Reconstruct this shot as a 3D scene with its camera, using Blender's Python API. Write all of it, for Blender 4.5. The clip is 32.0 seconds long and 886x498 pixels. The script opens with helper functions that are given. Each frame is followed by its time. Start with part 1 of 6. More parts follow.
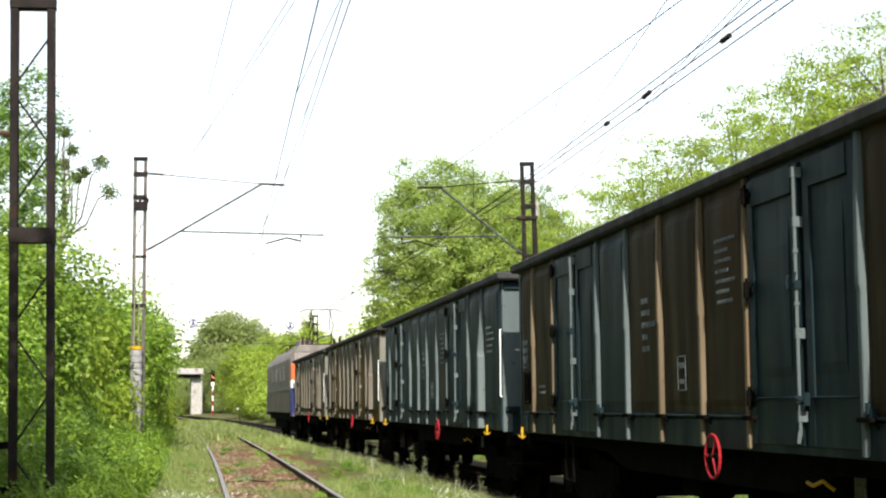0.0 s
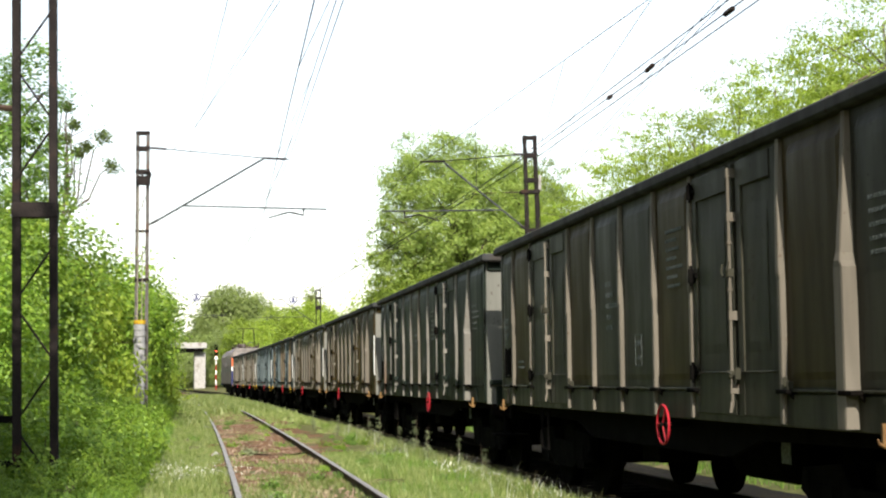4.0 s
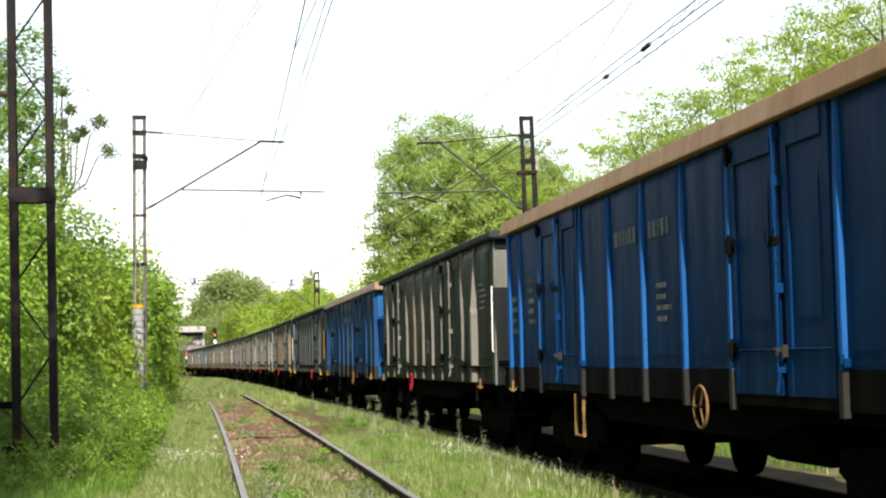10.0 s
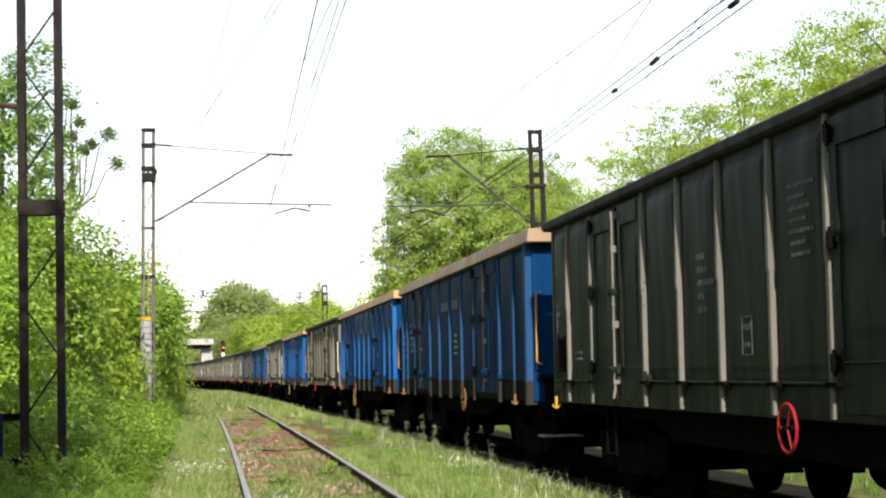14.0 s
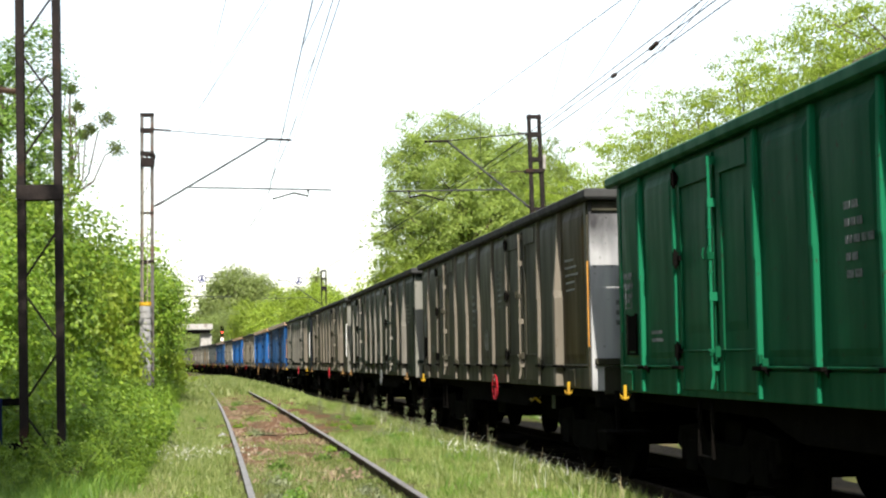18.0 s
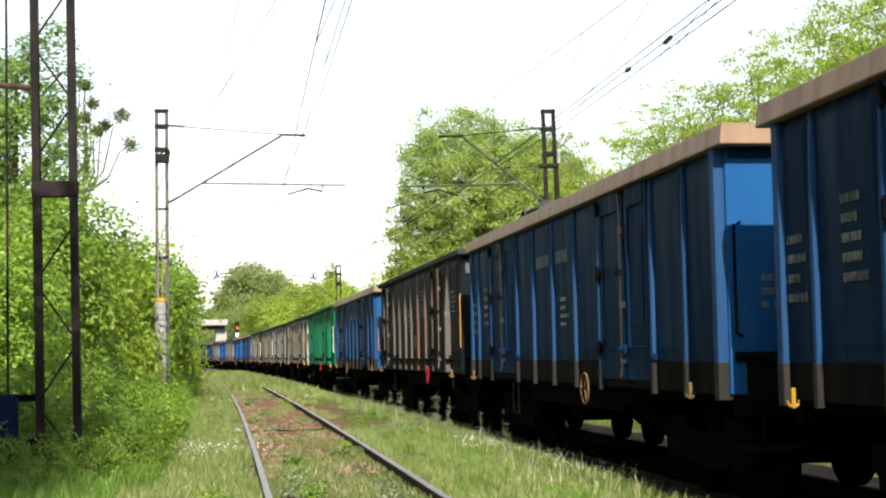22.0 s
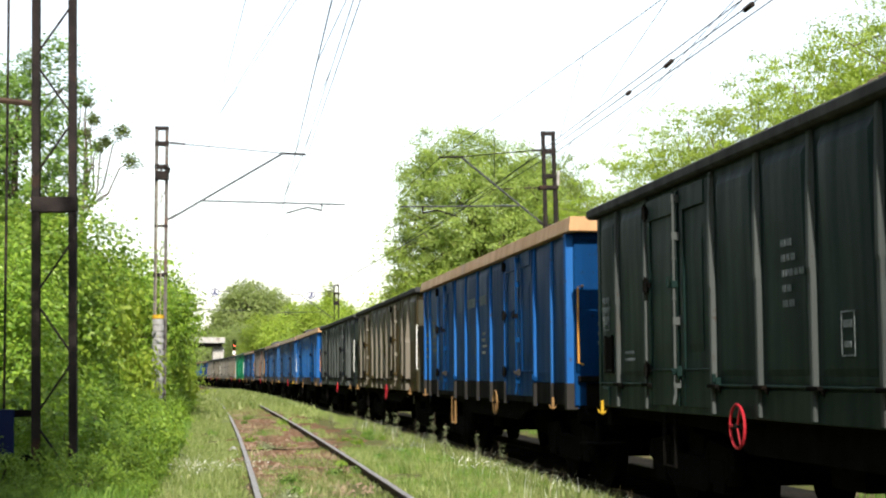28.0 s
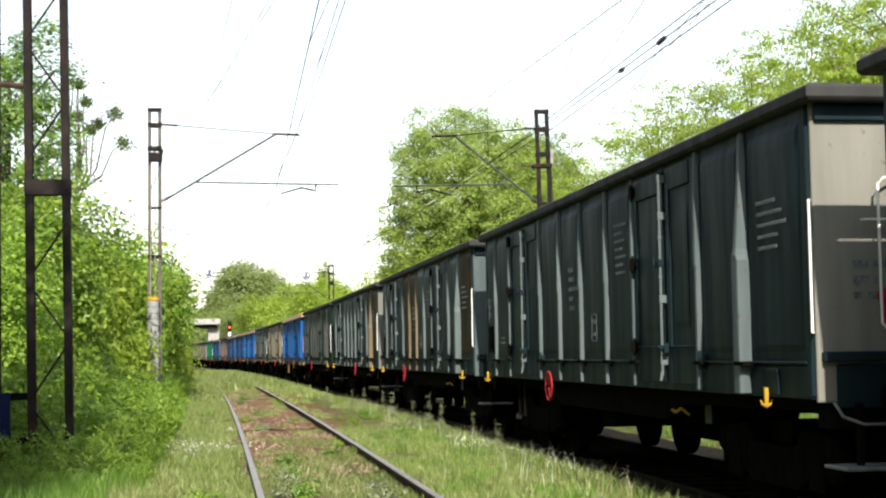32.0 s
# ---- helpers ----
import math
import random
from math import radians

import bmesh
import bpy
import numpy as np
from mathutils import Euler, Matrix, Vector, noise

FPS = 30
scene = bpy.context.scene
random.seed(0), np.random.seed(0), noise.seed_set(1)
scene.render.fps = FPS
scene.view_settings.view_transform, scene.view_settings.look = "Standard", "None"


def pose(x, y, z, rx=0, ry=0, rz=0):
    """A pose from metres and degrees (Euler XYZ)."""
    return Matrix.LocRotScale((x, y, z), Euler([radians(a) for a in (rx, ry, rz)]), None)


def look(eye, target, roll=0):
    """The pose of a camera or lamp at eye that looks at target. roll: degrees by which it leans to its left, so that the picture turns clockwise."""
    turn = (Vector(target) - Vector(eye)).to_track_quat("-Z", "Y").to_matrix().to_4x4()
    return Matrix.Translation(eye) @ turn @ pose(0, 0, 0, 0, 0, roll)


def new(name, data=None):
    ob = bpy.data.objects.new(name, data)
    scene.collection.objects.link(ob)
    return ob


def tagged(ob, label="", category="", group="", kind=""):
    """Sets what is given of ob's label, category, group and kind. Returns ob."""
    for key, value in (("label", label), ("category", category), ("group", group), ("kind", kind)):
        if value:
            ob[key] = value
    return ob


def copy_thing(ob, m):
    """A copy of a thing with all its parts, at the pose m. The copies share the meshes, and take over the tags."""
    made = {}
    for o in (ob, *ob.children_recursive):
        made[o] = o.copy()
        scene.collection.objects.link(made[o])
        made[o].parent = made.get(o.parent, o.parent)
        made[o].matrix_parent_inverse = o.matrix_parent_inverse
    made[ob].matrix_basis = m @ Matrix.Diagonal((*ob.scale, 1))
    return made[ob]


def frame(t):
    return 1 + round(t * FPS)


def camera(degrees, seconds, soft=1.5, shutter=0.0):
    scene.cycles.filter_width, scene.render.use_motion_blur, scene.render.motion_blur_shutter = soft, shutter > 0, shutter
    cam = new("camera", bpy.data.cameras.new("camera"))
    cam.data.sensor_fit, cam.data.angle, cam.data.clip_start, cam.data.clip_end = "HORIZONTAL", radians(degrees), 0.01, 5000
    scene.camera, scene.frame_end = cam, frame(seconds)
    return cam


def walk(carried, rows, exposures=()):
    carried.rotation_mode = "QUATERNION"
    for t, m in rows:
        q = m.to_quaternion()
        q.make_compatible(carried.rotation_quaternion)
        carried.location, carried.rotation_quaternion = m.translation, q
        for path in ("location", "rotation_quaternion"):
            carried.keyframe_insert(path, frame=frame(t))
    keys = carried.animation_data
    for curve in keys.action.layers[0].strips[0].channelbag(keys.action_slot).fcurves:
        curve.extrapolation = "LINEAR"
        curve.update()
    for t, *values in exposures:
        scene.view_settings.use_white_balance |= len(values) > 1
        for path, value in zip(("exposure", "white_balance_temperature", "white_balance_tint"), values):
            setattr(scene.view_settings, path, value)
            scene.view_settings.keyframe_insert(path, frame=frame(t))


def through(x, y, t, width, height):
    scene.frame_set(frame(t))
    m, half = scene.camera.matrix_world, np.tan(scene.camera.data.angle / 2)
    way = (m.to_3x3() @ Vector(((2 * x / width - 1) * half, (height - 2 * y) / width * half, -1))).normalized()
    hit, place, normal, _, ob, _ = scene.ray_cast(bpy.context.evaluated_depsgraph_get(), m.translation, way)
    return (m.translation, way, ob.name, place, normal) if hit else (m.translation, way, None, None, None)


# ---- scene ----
# The camera is held by hand at eye height beside the side track: it turns a little, and stays where it is.
cam = camera(32.7, 32.0, soft=2.2)
EYE = (0.0, 0.0, 1.4)
# seconds, yaw, pitch, roll
PATH = [
    (0.0, -8.81, 5.88, 0.43),
    (0.5, -9.01, 5.89, 0.15),
    (1.0, -8.80, 5.87, 0.29),
    (1.5, -8.35, 5.83, 0.30),
    (2.0, -8.03, 5.52, 0.30),
    (2.5, -8.02, 5.57, 0.28),
    (4.5, -8.90, 4.77, 0.52),
    (5.0, -8.96, 4.86, 0.50),
    (5.5, -8.97, 5.18, 0.53),
    (6.0, -8.71, 5.34, 0.47),
    (6.5, -8.88, 5.39, 0.28),
    (7.0, -8.99, 5.50, 0.36),
    (7.5, -8.60, 5.41, 0.27),
    (8.0, -8.84, 5.41, 0.17),
    (8.5, -8.82, 5.12, 0.43),
    (9.0, -8.41, 4.39, 0.31),
    (9.5, -8.51, 4.16, 0.80),
    (10.0, -8.74, 4.19, 1.06),
    (10.5, -8.43, 4.28, 1.03),
    (11.0, -8.41, 4.31, 1.04),
    (11.5, -8.64, 4.41, 0.99),
    (12.0, -8.40, 4.31, 0.88),
    (12.5, -8.45, 4.36, 0.77),
    (13.0, -8.40, 4.57, 0.87),
    (13.5, -8.28, 4.58, 0.85),
    (14.0, -8.44, 4.70, 0.88),
    (14.5, -8.25, 4.87, 0.73),
    (16.5, -8.59, 4.39, 0.80),
    (17.0, -8.82, 4.25, 1.20),
    (17.5, -8.68, 4.06, 0.80),
    (18.0, -8.48, 4.13, 0.88),
    (18.5, -8.66, 4.05, 1.00),
    (19.0, -8.48, 4.19, 1.00),
    (19.5, -8.13, 4.26, 0.90),
    (20.0, -8.18, 4.58, 0.83),
    (20.5, -7.80, 4.54, 0.35),
    (21.0, -7.67, 4.52, 0.58),
    (21.5, -7.69, 4.34, 1.01),
    (22.0, -7.92, 3.95, 1.02),
    (22.5, -8.15, 4.51, 1.27),
    (23.0, -8.41, 4.33, 0.87),
    (23.5, -8.52, 4.05, 0.57),
    (24.0, -8.21, 4.23, 0.30),
    (24.5, -8.41, 4.38, 0.45),
    (26.5, -8.18, 4.64, 0.36),
    (27.0, -8.24, 4.68, 0.43),
    (27.5, -8.33, 4.76, 0.39),
    (28.0, -8.03, 4.73, 0.29),
    (28.5, -8.01, 4.59, 0.41),
    (29.0, -8.10, 4.64, 0.40),
    (29.5, -8.05, 4.44, 0.67),
    (30.0, -8.08, 4.30, 0.87),
    (30.5, -8.14, 4.12, 0.95),
    (31.0, -7.84, 4.03, 0.76),
    (31.5, -8.13, 3.98, 0.84),
    (32.0, -8.20, 3.94, 0.85),
]
walk(cam, [(t, pose(*EYE, 90 + p, r, y)) for t, y, p, r in PATH], exposures=[(0.0, 1.3), (32.0, 1.3)])

# ---- light: a high white sky, the sun behind the camera and almost along the track ----
SUN_UP, SUN_SIDE = 38.0, 3.6
world = bpy.data.worlds.new("world")
scene.world = world
world.use_nodes = True
wn, wl = world.node_tree.nodes, world.node_tree.links
sky = wn.new("ShaderNodeTexSky")
sky.sky_type, sky.sun_disc = "NISHITA", False
sky.sun_elevation, sky.sun_rotation = radians(SUN_UP), radians(180 + SUN_SIDE)
sky.air_density, sky.dust_density, sky.ozone_density = 1.4, 0.9, 1.8
wn["Background"].inputs["Strength"].default_value = 0.105
haze = wn.new("ShaderNodeHueSaturation")
haze.inputs["Saturation"].default_value = 0.48
wl.new(sky.outputs[0], haze.inputs["Color"])
wl.new(haze.outputs[0], wn["Background"].inputs["Color"])
sun_data = bpy.data.lights.new("sun", "SUN")
sun_data.energy, sun_data.angle, sun_data.color = 3.8, radians(0.6), (1.0, 0.93, 0.82)
sun = new("sun", sun_data)
sun_way = Vector((math.sin(radians(SUN_SIDE)) * math.cos(radians(SUN_UP)), math.cos(radians(SUN_SIDE)) * math.cos(radians(SUN_UP)), -math.sin(radians(SUN_UP))))
sun.matrix_world = look((-5, -40, 40), Vector((-5, -40, 40)) + sun_way)


# ---- materials ----
def nodes_of(name):
    m = bpy.data.materials.new(name)
    m.use_nodes = True
    return m, m.node_tree.nodes, m.node_tree.links, m.node_tree.nodes["Principled BSDF"]


def rgb(c):
    return (c[0], c[1], c[2], 1.0)


def noise_at(n, l, coord, scale, detail=4.0, stretch=(1, 1, 1)):
    mp = n.new("ShaderNodeMapping")
    mp.inputs["Scale"].default_value = stretch
    l.new(coord, mp.inputs["Vector"])
    tex = n.new("ShaderNodeTexNoise")
    tex.inputs["Scale"].default_value, tex.inputs["Detail"].default_value = scale, detail
    l.new(mp.outputs[0], tex.inputs["Vector"])
    return tex.outputs["Fac"]


def ramp_of(n, l, fac, lo, hi, a, b):
    r = n.new("ShaderNodeValToRGB")
    r.color_ramp.elements[0].position, r.color_ramp.elements[1].position = lo, hi
    r.color_ramp.elements[0].color, r.color_ramp.elements[1].color = rgb(a), rgb(b)
    l.new(fac, r.inputs["Fac"])
    return r.outputs["Color"]


def mixed(n, l, fac, a, b, kind="MIX"):
    m = n.new("ShaderNodeMix")
    m.data_type, m.blend_type = "RGBA", kind
    for k, v in ((0, fac), (6, a), (7, b)):
        if isinstance(v, (int, float)):
            m.inputs[k].default_value = v
        elif isinstance(v, tuple):
            m.inputs[k].default_value = rgb(v)
        else:
            l.new(v, m.inputs[k])
    return m.outputs[2]


def coords(n, l, shift=True):
    """Object coordinates, shifted by each object's random number."""
    tc = n.new("ShaderNodeTexCoord")
    if not shift:
        return tc.outputs["Object"]
    info, vec, mul = n.new("ShaderNodeObjectInfo"), n.new("ShaderNodeVectorMath"), n.new("ShaderNodeVectorMath")
    mul.operation = "SCALE"
    mul.inputs[0].default_value, vec.operation = (31.0, 17.0, 23.0), "ADD"
    l.new(info.outputs["Random"], mul.inputs["Scale"])
    l.new(tc.outputs["Object"], vec.inputs[0])
    l.new(mul.outputs[0], vec.inputs[1])
    return vec.outputs[0]


def bumped(n, l, bsdf, fac, strength, distance=0.02):
    b = n.new("ShaderNodeBump")
    b.inputs["Strength"].default_value, b.inputs["Distance"].default_value = strength, distance
    l.new(fac, b.inputs["Height"])
    l.new(b.outputs[0], bsdf.inputs["Normal"])


def surface(name, a, b, scale=4.0, rough=0.7, metal=0.0, bump=0.3, stain=None, stain_scale=1.0, stain_from=0.5, stretch=(1, 1, 1), shift=True, gloss=0.12):
    """Two tones at one scale, stains at another, fine relief."""
    m, n, l, bsdf = nodes_of(name)
    co = coords(n, l, shift)
    fine = noise_at(n, l, co, scale, 5.0, stretch)
    col = ramp_of(n, l, fine, 0.32, 0.68, a, b)
    if stain:
        big = noise_at(n, l, co, stain_scale, 6.0, stretch)
        r = ramp_of(n, l, big, stain_from, stain_from + 0.14, (0, 0, 0), (1, 1, 1))
        col = mixed(n, l, r, col, stain)
    l.new(col, bsdf.inputs["Base Color"])
    bsdf.inputs["Roughness"].default_value, bsdf.inputs["Metallic"].default_value = rough, metal
    bsdf.inputs["Specular IOR Level"].default_value = gloss if rough > 0.4 else 0.5
    bumped(n, l, bsdf, noise_at(n, l, co, scale * 6, 3.0), bump)
    return m


def paint(name, base, worn, rust=(0.10, 0.055, 0.03), rusty=0.6, rough=0.6, gloss=0.045):
    """Wagon paint: upright streaks of grime, faded patches and rust."""
    m, n, l, bsdf = nodes_of(name)
    co = coords(n, l)
    streak = noise_at(n, l, co, 5.0, 5.0, (1, 1, 0.12))
    col = ramp_of(n, l, streak, 0.3, 0.7, base, worn)
    patch = noise_at(n, l, co, 0.8, 6.0, (1, 1, 0.5))
    col = mixed(n, l, ramp_of(n, l, patch, rusty, rusty + 0.12, (0, 0, 0), (1, 1, 1)), col, rust)
    spots = noise_at(n, l, co, 14.0, 5.0)
    col = mixed(n, l, ramp_of(n, l, spots, 0.64, 0.72, (0, 0, 0), (0.8, 0.8, 0.8)), col, tuple(v * 0.7 for v in rust))
    l.new(col, bsdf.inputs["Base Color"])
    bsdf.inputs["Specular IOR Level"].default_value = gloss
    rr = ramp_of(n, l, streak, 0.3, 0.7, (rough + 0.12,) * 3, (rough - 0.06,) * 3)
    l.new(rr, bsdf.inputs["Roughness"])
    bumped(n, l, bsdf, noise_at(n, l, co, 2.2, 3.0), 0.25, 0.03)
    return m


def foliage(name, dark, mid, light, through=0.35):
    """Leaves: each leaf and each plant has its own green, and light shines through."""
    m, n, l, bsdf = nodes_of(name)
    geo, info = n.new("ShaderNodeNewGeometry"), n.new("ShaderNodeObjectInfo")
    r = n.new("ShaderNodeValToRGB")
    e = r.color_ramp.elements
    e[0].color, e[1].color = rgb(dark), rgb(light)
    k = e.new(0.5)
    k.color = rgb(mid)
    l.new(geo.outputs["Random Per Island"], r.inputs["Fac"])
    hue = n.new("ShaderNodeHueSaturation")
    mr = n.new("ShaderNodeMapRange")
    mr.inputs["To Min"].default_value, mr.inputs["To Max"].default_value = 0.8, 1.2
    l.new(info.outputs["Random"], mr.inputs["Value"])
    l.new(mr.outputs[0], hue.inputs["Value"])
    l.new(r.outputs["Color"], hue.inputs["Color"])
    l.new(hue.outputs[0], bsdf.inputs["Base Color"])
    bsdf.inputs["Roughness"].default_value = 0.5
    tr, mx = n.new("ShaderNodeBsdfTranslucent"), n.new("ShaderNodeMixShader")
    l.new(hue.outputs[0], tr.inputs["Color"])
    mx.inputs[0].default_value = through
    l.new(bsdf.outputs[0], mx.inputs[1])
    l.new(tr.outputs[0], mx.inputs[2])
    l.new(mx.outputs[0], n["Material Output"].inputs["Surface"])
    return m


M = {}
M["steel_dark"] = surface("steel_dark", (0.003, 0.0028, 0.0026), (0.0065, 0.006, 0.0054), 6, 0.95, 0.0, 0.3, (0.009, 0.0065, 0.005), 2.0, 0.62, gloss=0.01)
M["mast"] = surface("rusty_mast_paint", (0.010, 0.0085, 0.0085), (0.022, 0.017, 0.0155), 5, 0.85, 0.0, 0.35, (0.055, 0.028, 0.018), 1.4, 0.6)
M["rod"] = surface("pale_rod", (0.2, 0.18, 0.13), (0.28, 0.25, 0.18), 6, 0.6, 0, 0.1)
M["weight"] = surface("weathered_cast_weight", (0.2, 0.2, 0.2), (0.28, 0.28, 0.28), 6, 0.85, 0, 0.3, (0.1, 0.09, 0.08), 2.0, 0.6)
M["mast_grey"] = surface("weathered_grey_steel", (0.06, 0.055, 0.052), (0.11, 0.1, 0.092), 5, 0.7, 0.1, 0.3, (0.09, 0.05, 0.035), 2.0, 0.54)
M["galvanised"] = surface("dull_galvanised_tube", (0.035, 0.038, 0.04), (0.06, 0.063, 0.066), 8, 0.7, 0.1, 0.1)
M["wire"] = surface("copper_wire", (0.03, 0.029, 0.028), (0.05, 0.048, 0.046), 3, 0.8, 0.0, 0.0)
M["ceramic"] = surface("brown_ceramic", (0.02, 0.014, 0.012), (0.035, 0.022, 0.018), 5, 0.45, 0, 0.05)
M["concrete"] = surface("concrete", (0.26, 0.25, 0.235), (0.38, 0.37, 0.35), 5, 0.9, 0, 0.4, (0.2, 0.18, 0.16), 1.2, 0.55)
M["yellow"] = surface("yellow_paint", (0.32, 0.19, 0.012), (0.43, 0.27, 0.022), 6, 0.55, 0, 0.1, (0.3, 0.15, 0.04), 4, 0.62)
M["ochre"] = surface("dull_ochre_paint", (0.14, 0.078, 0.03), (0.22, 0.13, 0.052), 6, 0.7, 0, 0.1, (0.08, 0.047, 0.028), 4, 0.56)
M["orange"] = surface("orange_paint", (0.34, 0.16, 0.035), (0.45, 0.23, 0.055), 6, 0.55, 0, 0.1, (0.25, 0.12, 0.05), 4, 0.6)
M["red"] = surface("red_paint", (0.26, 0.012, 0.02), (0.36, 0.02, 0.03), 6, 0.5, 0, 0.1, (0.2, 0.03, 0.03), 4, 0.62)
M["white"] = surface("white_paint", (0.7, 0.7, 0.68), (0.82, 0.82, 0.8), 6, 0.5, 0, 0.05)
M["mark"] = surface("faded_white_lettering", (0.055, 0.068, 0.072), (0.165, 0.185, 0.19), 40, 0.7, 0, 0.0)
M["mark_dim"] = surface("worn_grey_lettering", (0.045, 0.052, 0.048), (0.13, 0.14, 0.13), 40, 0.7, 0, 0.0)
M["silver"] = surface("worn_step_metal", (0.13, 0.135, 0.14), (0.2, 0.205, 0.21), 10, 0.45, 0.4, 0.2)
M["sign_blue"] = surface("blue_enamel", (0.006, 0.012, 0.075), (0.009, 0.018, 0.1), 4, 0.35, 0, 0.02)
M["board"] = surface("dark_blue_board", (0.0025, 0.006, 0.03), (0.004, 0.009, 0.042), 4, 0.6, 0, 0.02)
M["coal"] = surface("coal", (0.015, 0.015, 0.016), (0.075, 0.073, 0.075), 14, 0.6, 0, 0.8)
M["rail"] = surface("rusty_rail", (0.035, 0.023, 0.017), (0.065, 0.043, 0.031), 8, 0.85, 0.0, 0.3)
M["railhead"] = surface("worn_railhead", (0.16, 0.145, 0.135), (0.27, 0.25, 0.235), 10, 0.45, 0.3, 0.1)
# Blacker than the side track's sleepers: shade under the train is in the colour.
M["main_sleeper"] = surface("shade_black_sleeper", (0.006, 0.005, 0.0045), (0.014, 0.012, 0.0105), 7, 0.95, 0, 0.5, gloss=0.01)
M["sleeper"] = surface("weathered_sleeper", (0.06, 0.05, 0.042), (0.12, 0.10, 0.085), 7, 0.9, 0, 0.5)
M["bark"] = surface("bark", (0.06, 0.048, 0.036), (0.13, 0.105, 0.08), 9, 0.95, 0, 0.8, None, 1, 0.5, (1, 1, 0.25))
M["glass"] = surface("dark_cab_glass", (0.012, 0.014, 0.016), (0.02, 0.022, 0.024), 3, 0.08, 0, 0.0)
M["grass_ground"] = surface("grassy_soil", (0.055, 0.062, 0.02), (0.115, 0.115, 0.042), 1.6, 1.0, 0, 0.6, (0.16, 0.12, 0.075), 0.7, 0.56, (1, 1, 1), False)
# Ballast and main rails: the train's deep shade darkens the colours themselves.
M["ballast"] = surface("shaded_dirty_ballast", (0.005, 0.0042, 0.0037), (0.014, 0.012, 0.0105), 9, 0.95, 0, 1.0, (0.018, 0.0145, 0.011), 0.8, 0.5, (1, 1, 1), False)
M["main_rail"] = surface("shade_dark_rail", (0.014, 0.011, 0.009), (0.028, 0.021, 0.017), 8, 0.9, 0, 0.3, gloss=0.03)
M["dirt"] = surface("rust_brown_trackbed", (0.075, 0.039, 0.022), (0.19, 0.11, 0.062), 9, 0.95, 0, 1.0, (0.09, 0.1, 0.04), 0.9, 0.52, (1, 1, 1), False)
M["stone"] = surface("track_stones", (0.13, 0.092, 0.062), (0.27, 0.2, 0.145), 3, 0.9, 0, 0.4)
M["leaf_shrub"] = foliage("shrub_leaves", (0.1, 0.195, 0.016), (0.19, 0.315, 0.028), (0.3, 0.42, 0.045), 0.48)
M["leaf_dark"] = foliage("maple_leaves", (0.07, 0.15, 0.02), (0.12, 0.215, 0.028), (0.185, 0.29, 0.04), 0.42)
M["leaf_locust"] = foliage("locust_leaves", (0.2, 0.3, 0.028), (0.28, 0.375, 0.04), (0.36, 0.45, 0.058), 0.55)
M["leaf_big"] = foliage("oak_leaves", (0.165, 0.25, 0.045), (0.24, 0.325, 0.06), (0.33, 0.41, 0.08), 0.52)
# Far greens are paled and flattened: distance haze goes into the leaf colour.
M["leaf_far"] = foliage("hazed_far_leaves", (0.18, 0.24, 0.062), (0.22, 0.28, 0.075), (0.26, 0.32, 0.095), 0.5)
M["mistletoe"] = foliage("mistletoe", (0.05, 0.075, 0.015), (0.085, 0.12, 0.025), (0.12, 0.16, 0.035))
M["grass"] = foliage("grass_blades", (0.1, 0.155, 0.03), (0.185, 0.25, 0.056), (0.38, 0.41, 0.17), 0.42)
M["lush"] = foliage("lush_grass", (0.075, 0.16, 0.02), (0.12, 0.225, 0.03), (0.2, 0.31, 0.05), 0.45)
M["weed"] = foliage("weed_leaves", (0.12, 0.15, 0.07), (0.18, 0.21, 0.1), (0.26, 0.29, 0.16), 0.3)
M["blossom"] = foliage("white_blossoms", (0.5, 0.52, 0.42), (0.62, 0.63, 0.55), (0.75, 0.75, 0.7), 0.3)
M["stalk"] = foliage("dry_stalks", (0.2, 0.2, 0.08), (0.3, 0.27, 0.14), (0.38, 0.32, 0.18), 0.25)

